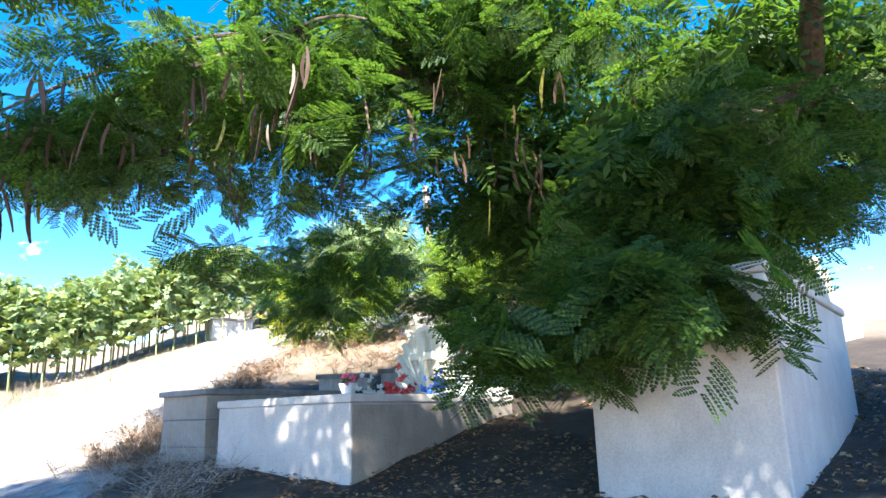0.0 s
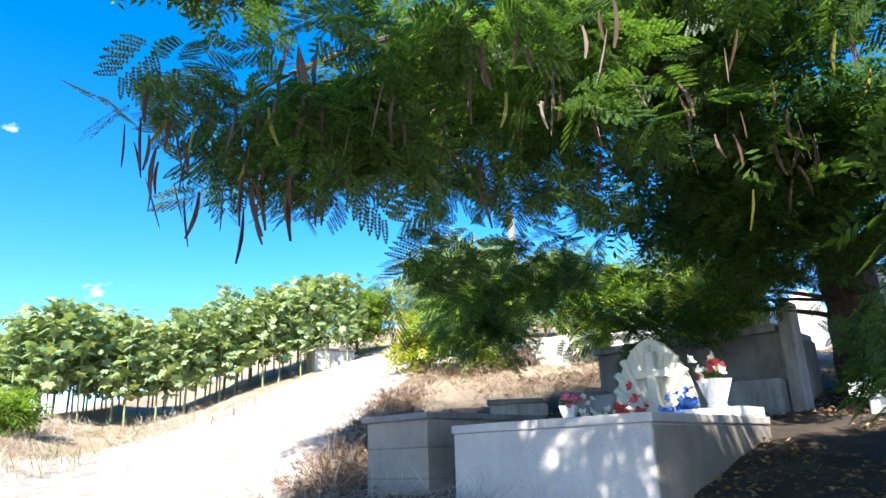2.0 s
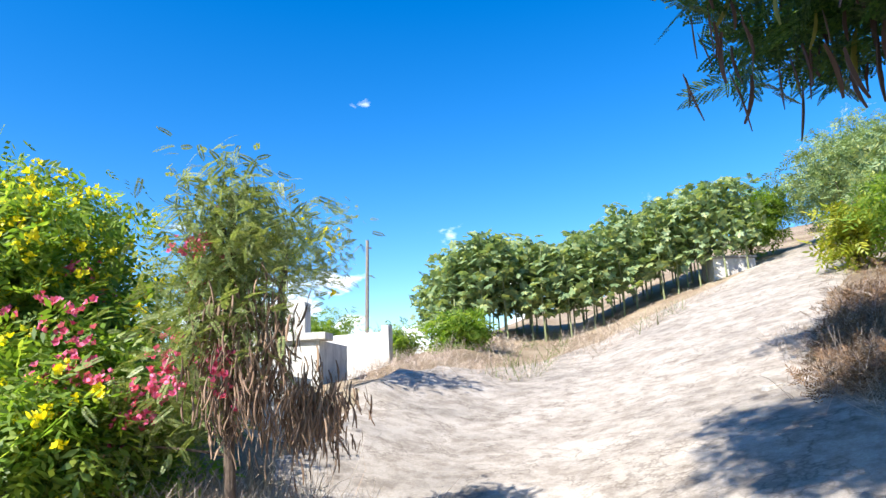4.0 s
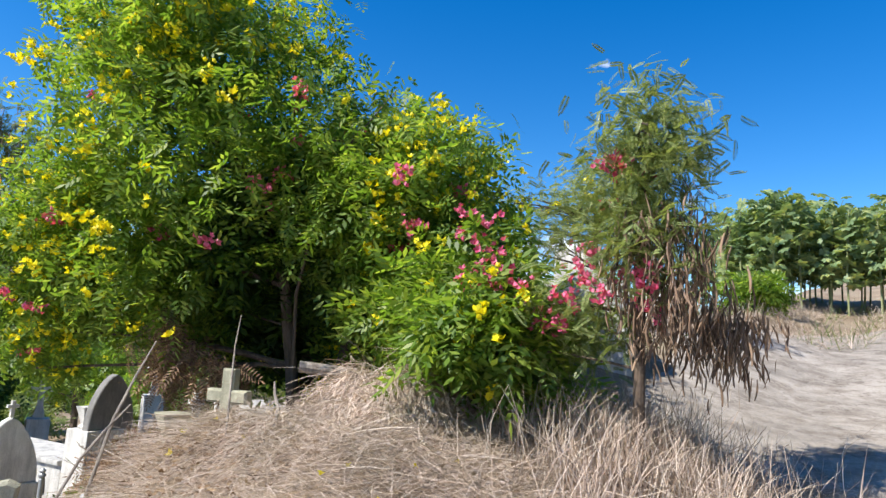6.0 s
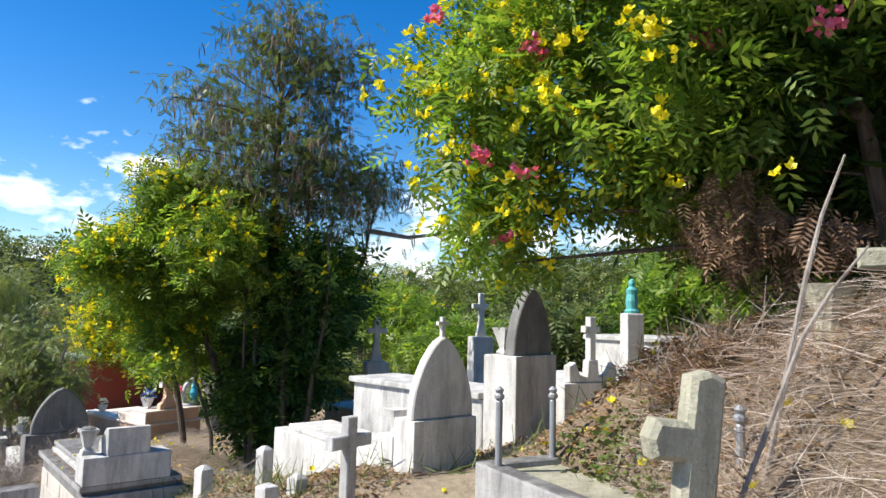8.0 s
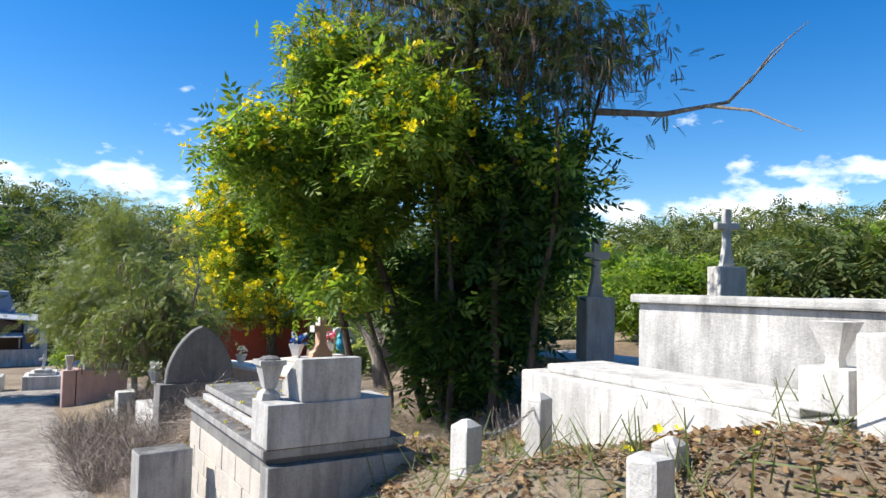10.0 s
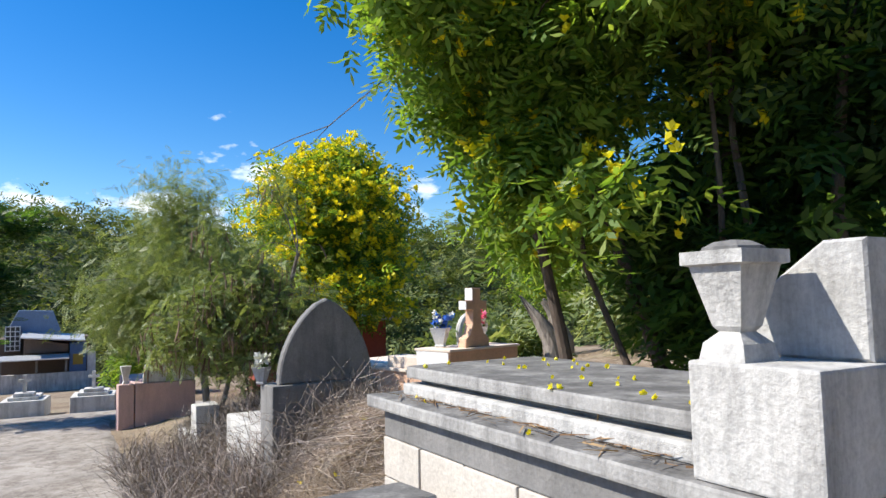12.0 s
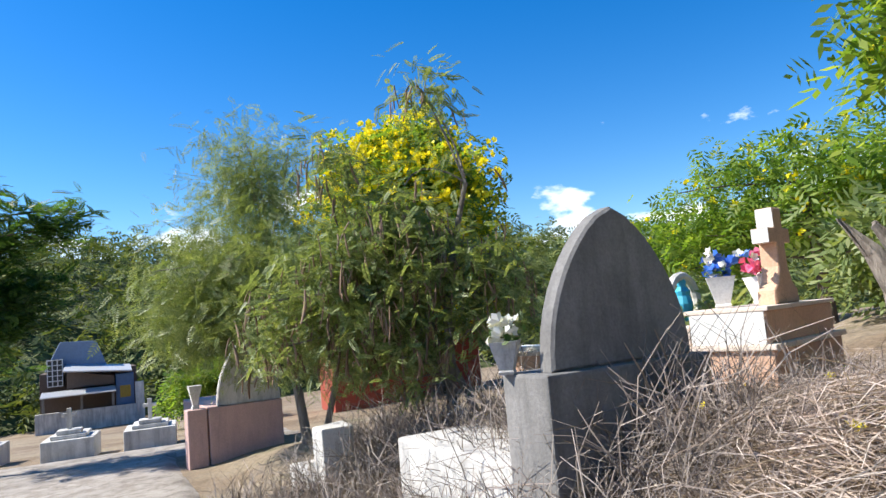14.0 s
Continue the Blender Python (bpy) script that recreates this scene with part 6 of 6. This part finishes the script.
litter("straw_mound", "matted dry grass and straw on the bank", STRAW, BLADE, -4.8, 2.2, 6.6, 12.0, 150000, (0.08, 0.34), 0.30, 0.06, 0.010, "dry grass", beside(1.5, 7), -0.6)
litter("straw_heap", "heaped dry grass cuttings", STRAW, BLADE, -20, -12.6, 6.9, 12.5, 90000, (0.08, 0.30), 0.16, 0.05, 0.009, "dry grass", beside(1.2, 7))
litter("straw_strip", "dry grass along the verge", STRAW, BLADE, -13, -4.5, 6.6, 11.5, 34000, (0.05, 0.20), 0.25, 0.02, 0.014, "dry grass", beside(1.4, 6))
litter("fallen_leaf_litter", "brown fallen leaves among the graves", LITTER, LEAFLET, -12, -1.2, 7.2, 12.5, 36000, (0.03, 0.09), 0.25, 0.015, None, "leaf litter")
litter("leaf_litter_under_tree", "dark leaf litter in the tree's shade", LITTER, LEAFLET, 5.6, 16, 8.5, 17, 20000, (0.03, 0.08), 0.25, 0.012, None, "leaf litter")
litter("fallen_blossom", "fallen yellow blossom", PETAL_YELLOW, BLOSSOM, -9, 1.5, 7.0, 12, 260, (0.025, 0.045), 0.4, 0.05, None, "petals")
litter("fallen_blossom_low", "fallen yellow blossom on straw", PETAL_YELLOW, BLOSSOM, -18, -12, 7.0, 11, 130, (0.025, 0.04), 0.4, 0.06, None, "petals")
litter("verge_grass", "dry tan grass edging the uphill lane", STRAW, BLADE, -4, 9, 19, 27.5, 26000, (0.15, 0.5), 0.9, 0.03, 0.018, "dry grass", lambda x, y: (y - 19.5) * 0.62 > (x - 0.6) * 0.9)
litter("verge_weeds", "green weeds at the lane's edge", GRASS, BLADE, -1.5, 6, 20, 27.5, 3500, (0.15, 0.5), 1.0, 0.03, 0.04, "weeds", lambda x, y: ((y - 19.5) * 0.62 > (x - 0.6) * 0.9) & (np.sin(x * 2) > 0.3))
litter("bank_dry_grass", "grey dry grass on the shaded bank", STRAW, BLADE, 4.6, 7.6, 11.5, 19, 20000, (0.1, 0.4), 0.5, 0.03, 0.016, "dry grass", lambda x, y: x > 5.4)
litter("plot_weeds", "low leafy green weeds inside the grave kerb", GRASS, LEAFLET, -5.7, -4.3, 8.9, 9.6, 800, (0.04, 0.09), 0.5, 0.07, None, "weeds")
litter("grave_weeds", "green weeds sprouting between graves", GRASS, BLADE, -10.5, -4, 7.6, 10.5, 2600, (0.1, 0.4), 1.0, 0.02, 0.04, "weeds")


def slab_petals():
    n = 46
    q = np.stack([RNG.uniform(-13.0, -11.0, n), RNG.uniform(7.2, 8.3, n), np.zeros(n)], -1)
    q[:, 2] = np.where((q[:, 1] > 7.33) & (q[:, 1] < 8.19), 0.95 + 0.607, 0.95 + 0.458)
    ob = scatter("blossom_on_tomb", BLOSSOM, q, turns_random(n, -1.2, 0.3), RNG.uniform(0.010, 0.018, n), PETAL_YELLOW, None, "yellow petals scattered on the tomb slab", "stuff")
    ob["category"] = "petals"
    n = 160
    q = np.stack([RNG.uniform(-12.9, -11.0, n), RNG.normal(7.28, 0.03, n), np.full(n, 0.95 + 0.462)], -1)
    ob = scatter("twigs_on_tomb", (BLADE[0] * np.array([1, 0.07, 1]), BLADE[1]), q, frames_along(RNG.normal(size=(n, 3)) * np.array([1, 0.4, 0.05]), RNG.uniform(0, 1, n)), RNG.uniform(0.04, 0.16, n) * 0.9, LITTER, None, "dry leaf litter caught on the ledge", "stuff")
    ob["category"] = "leaf litter"


slab_petals()


def dead_sticks():
    for a, b, c, r, lab in (((-3.58, 8.71, 2.95), (-3.45, 8.9, 3.7), (-3.29, 9.13, 4.37), 0.016, "bleached forked stick standing in the straw"), ((-3.7, 8.0, 2.6), (-3.35, 8.6, 3.4), (-3.1, 8.85, 3.85), 0.014, "bent dead stick leaning across the mound"),
                            ((-2.3, 9.2, 3.5), (-2.6, 9.4, 4.1), (-2.9, 9.7, 4.65), 0.010, "thin curved dead twig"), ((-1.9, 9.3, 3.6), (-2.1, 9.5, 3.9), (-2.25, 9.6, 4.1), 0.018, "short broken stick in the straw")):
        z = hz(a[0], a[1])
        s = thing("dead_stick", (a[0], a[1], z), 0, lab, "stick", "dead sticks")
        o = Vector((a[0], a[1], z))
        part("stem", tube([Vector((a[0], a[1], z - 0.1)) - o, Vector(b) - o + Vector((0.04, 0, 0)), Vector(b).lerp(Vector(c), 0.5) - o, Vector(c) - o], [r, r * 0.9, r * 0.7, r * 0.4], 6), DEADWOOD, s)
    l = thing("fallen_log", (-2.4, 10.3, 4.2), 0, "weathered grey log end poking from the straw heap", "log")
    part("log", tube([(-0.05, -0.25, 0.02), (0.3, 0.1, -0.02), (0.9, 0.6, -0.2)], [0.055, 0.06, 0.05], 10), DEADWOOD, l)
    # straw heap against the log
    n = 15000
    q = np.stack([RNG.normal(-1.5, 0.40, n), RNG.normal(10.15, 0.38, n), np.zeros(n)], -1)
    lump = np.array([noise.noise(Vector((a * 2.1, b * 2.1, 9))) for a, b in q[:, :2]])
    peak = 0.36 * np.exp(-(((q[:, 0] + 1.6) ** 2 / 0.32) ** 2 + ((q[:, 1] - 10.3) ** 2 / 0.4) ** 2)) * (1 + 0.7 * lump) + 0.08 * lump
    q[:, 2] = height(q[:, 0], q[:, 1]) + peak * RNG.uniform(0.6, 1.1, n)
    d = np.stack([0.5 * (q[:, 0] + 1.6) + 0.25, q[:, 1] - 10.9, -0.75 + 0 * q[:, 0]], -1) + RNG.normal(size=(n, 3)) * 0.42
    sh = (STALK[0] * np.array([1, 0.011, 1.6]), STALK[1])
    scatter("straw_stack", sh, q, frames_along(d, RNG.normal(0, 0.8, n)), RNG.uniform(0.18, 0.55, n), STRAW, None, "draped heap of long dry grass", "stuff")["category"] = "dry grass"
    b = bmesh.new()
    bmesh.ops.create_icosphere(b, subdivisions=3, radius=1)
    for v in b.verts:
        v.co = Vector((v.co.x * 0.7, v.co.y * 0.6, max(v.co.z, -0.3) * 0.24)) + noise.noise_vector(v.co * 3) * 0.08
    e = link_mesh("earth_heap", b, bpy.data.materials["dry_ground"])
    e.matrix_basis = pose(-1.6, 10.35, hz(-1.6, 10.35) - 0.05)
    tagged(e, "earth heap under the straw", "heap", "", "structure")
    # long stalks lying matted on the two mounds
    flat = (STALK[0] * np.array([1, 0.009, 0.5]), STALK[1])
    for nm, x0, x1, y0, y1, n, up in (("matted_stalks", -16.4, -13.0, 6.9, 8.9, 9000, 0.06), ("mound_stalks", -4.3, 2.0, 7.2, 10.9, 9000, 0.09)):
        q = np.stack([RNG.uniform(x0, x1, n), RNG.uniform(y0, y1, n), np.zeros(n)], -1)
        thick = np.array([noise.noise(Vector((a * 1.3, b * 1.3, 5))) for a, b in q[:, :2]])
        q = q[thick > -0.12]
        thick = thick[thick > -0.12]
        n = len(q)
        q[:, 2] = height(q[:, 0], q[:, 1]) + up * RNG.random(n) + 0.10 * np.maximum(thick, 0)
        way = 2.2 * np.sin(q[:, 0] * 1.1 + q[:, 1] * 0.9) + RNG.normal(0, 0.6, n)
        d = np.stack([np.cos(way), np.sin(way), RNG.normal(0.0, 0.13, n)], -1)
        scatter(nm, flat, q, frames_along(d, RNG.normal(0, 0.6, n)), RNG.uniform(0.2, 0.6, n), STRAW, None, "matted heap of long dry stalks", "stuff")["category"] = "dry grass"
    # thorny dead brush on the shaded bank and beside the kerb
    for nm, x0, y0, x1, y1, wide, tall, n in (("bank_brush", 5.6, 14.4, 7.6, 21.0, 0.3, 0.26, 3000), ("slope_brush", 8.6, 21.5, 13.5, 25.5, 0.9, 0.4, 1500), ("hillside_brush", 9.0, 18.6, 14.0, 19.4, 0.6, 0.4, 1200), ("dead_bramble", -4.55, 9.6, -4.2, 10.0, 0.16, 0.35, 700)):
        k = RNG.random(n)
        q = np.stack([x0 + (x1 - x0) * k + RNG.normal(0, wide, n), y0 + (y1 - y0) * k + RNG.normal(0, wide, n), np.zeros(n)], -1)
        q[:, 2] = height(q[:, 0], q[:, 1]) + RNG.uniform(0, tall, n) * (0.6 + 0.4 * np.sin(k * 17))
        o = scatter(nm, FROND_SPARSE, q, turns_random(n, 0.1, 0.6), RNG.uniform(0.12, 0.3, n), LEAF_DRY, None, "tangle of dead brown brush and leaves", "stuff")
        o["category"] = "dry brush"
        d = RNG.normal(size=(n // 2, 3)) * 0.6 + np.array([0, 0, 0.7])
        b0 = q[: n // 2].copy()
        b0[:, 2] = height(b0[:, 0], b0[:, 1]) - 0.02
        scatter(nm + "_stems", (STALK[0] * np.array([1, 0.012, 2.2]), STALK[1]), b0, frames_along(d, RNG.uniform(0, 6.3, n // 2)), RNG.uniform(0.2, 0.65, n // 2), TWIG_GREY, None, "tangle of brittle leafless stems", "stuff")["category"] = "dry stems"
    # brittle shrub stems beside the lane
    for x0, x1, y0, y1, n, nm in ((-4.9, -3.2, 7.6, 8.8, 260, "brittle_stems"), (-20, -13.2, 6.75, 8.3, 24000, "bramble_stems"), (-14.2, -11.7, 6.2, 7.05, 5200, "verge_stems"), (-5.0, -3.3, 7.8, 9.0, 900, "bank_stems"), (-20.0, -15.3, 6.5, 8.3, 13000, "tangle_stems"), (-12.5, -10.4, 9.7, 11.6, 1600, "thicket_stems"), (-15.85, -15.1, 7.2, 8.8, 1500, "headstone_bramble")):
        q = np.stack([RNG.uniform(x0, x1, n), RNG.uniform(y0, y1, n), np.zeros(n)], -1)
        q[:, 2] = height(q[:, 0], q[:, 1]) - 0.02
        d = RNG.normal(size=(n, 3)) * 0.7 + np.array([0, 0, 0.6])
        sh = (STALK[0] * np.array([1, 0.012, 2.2]), STALK[1])
        scatter(nm, sh, q, frames_along(d, RNG.uniform(0, 6.3, n)), RNG.uniform(0.10, 0.42, n) * (0.7 if nm == "bramble_stems" else 1.5 if nm == "tangle_stems" else 1), TWIG_GREY, None, "tangle of brittle leafless stems", "stuff")["category"] = "dry stems"


dead_sticks()
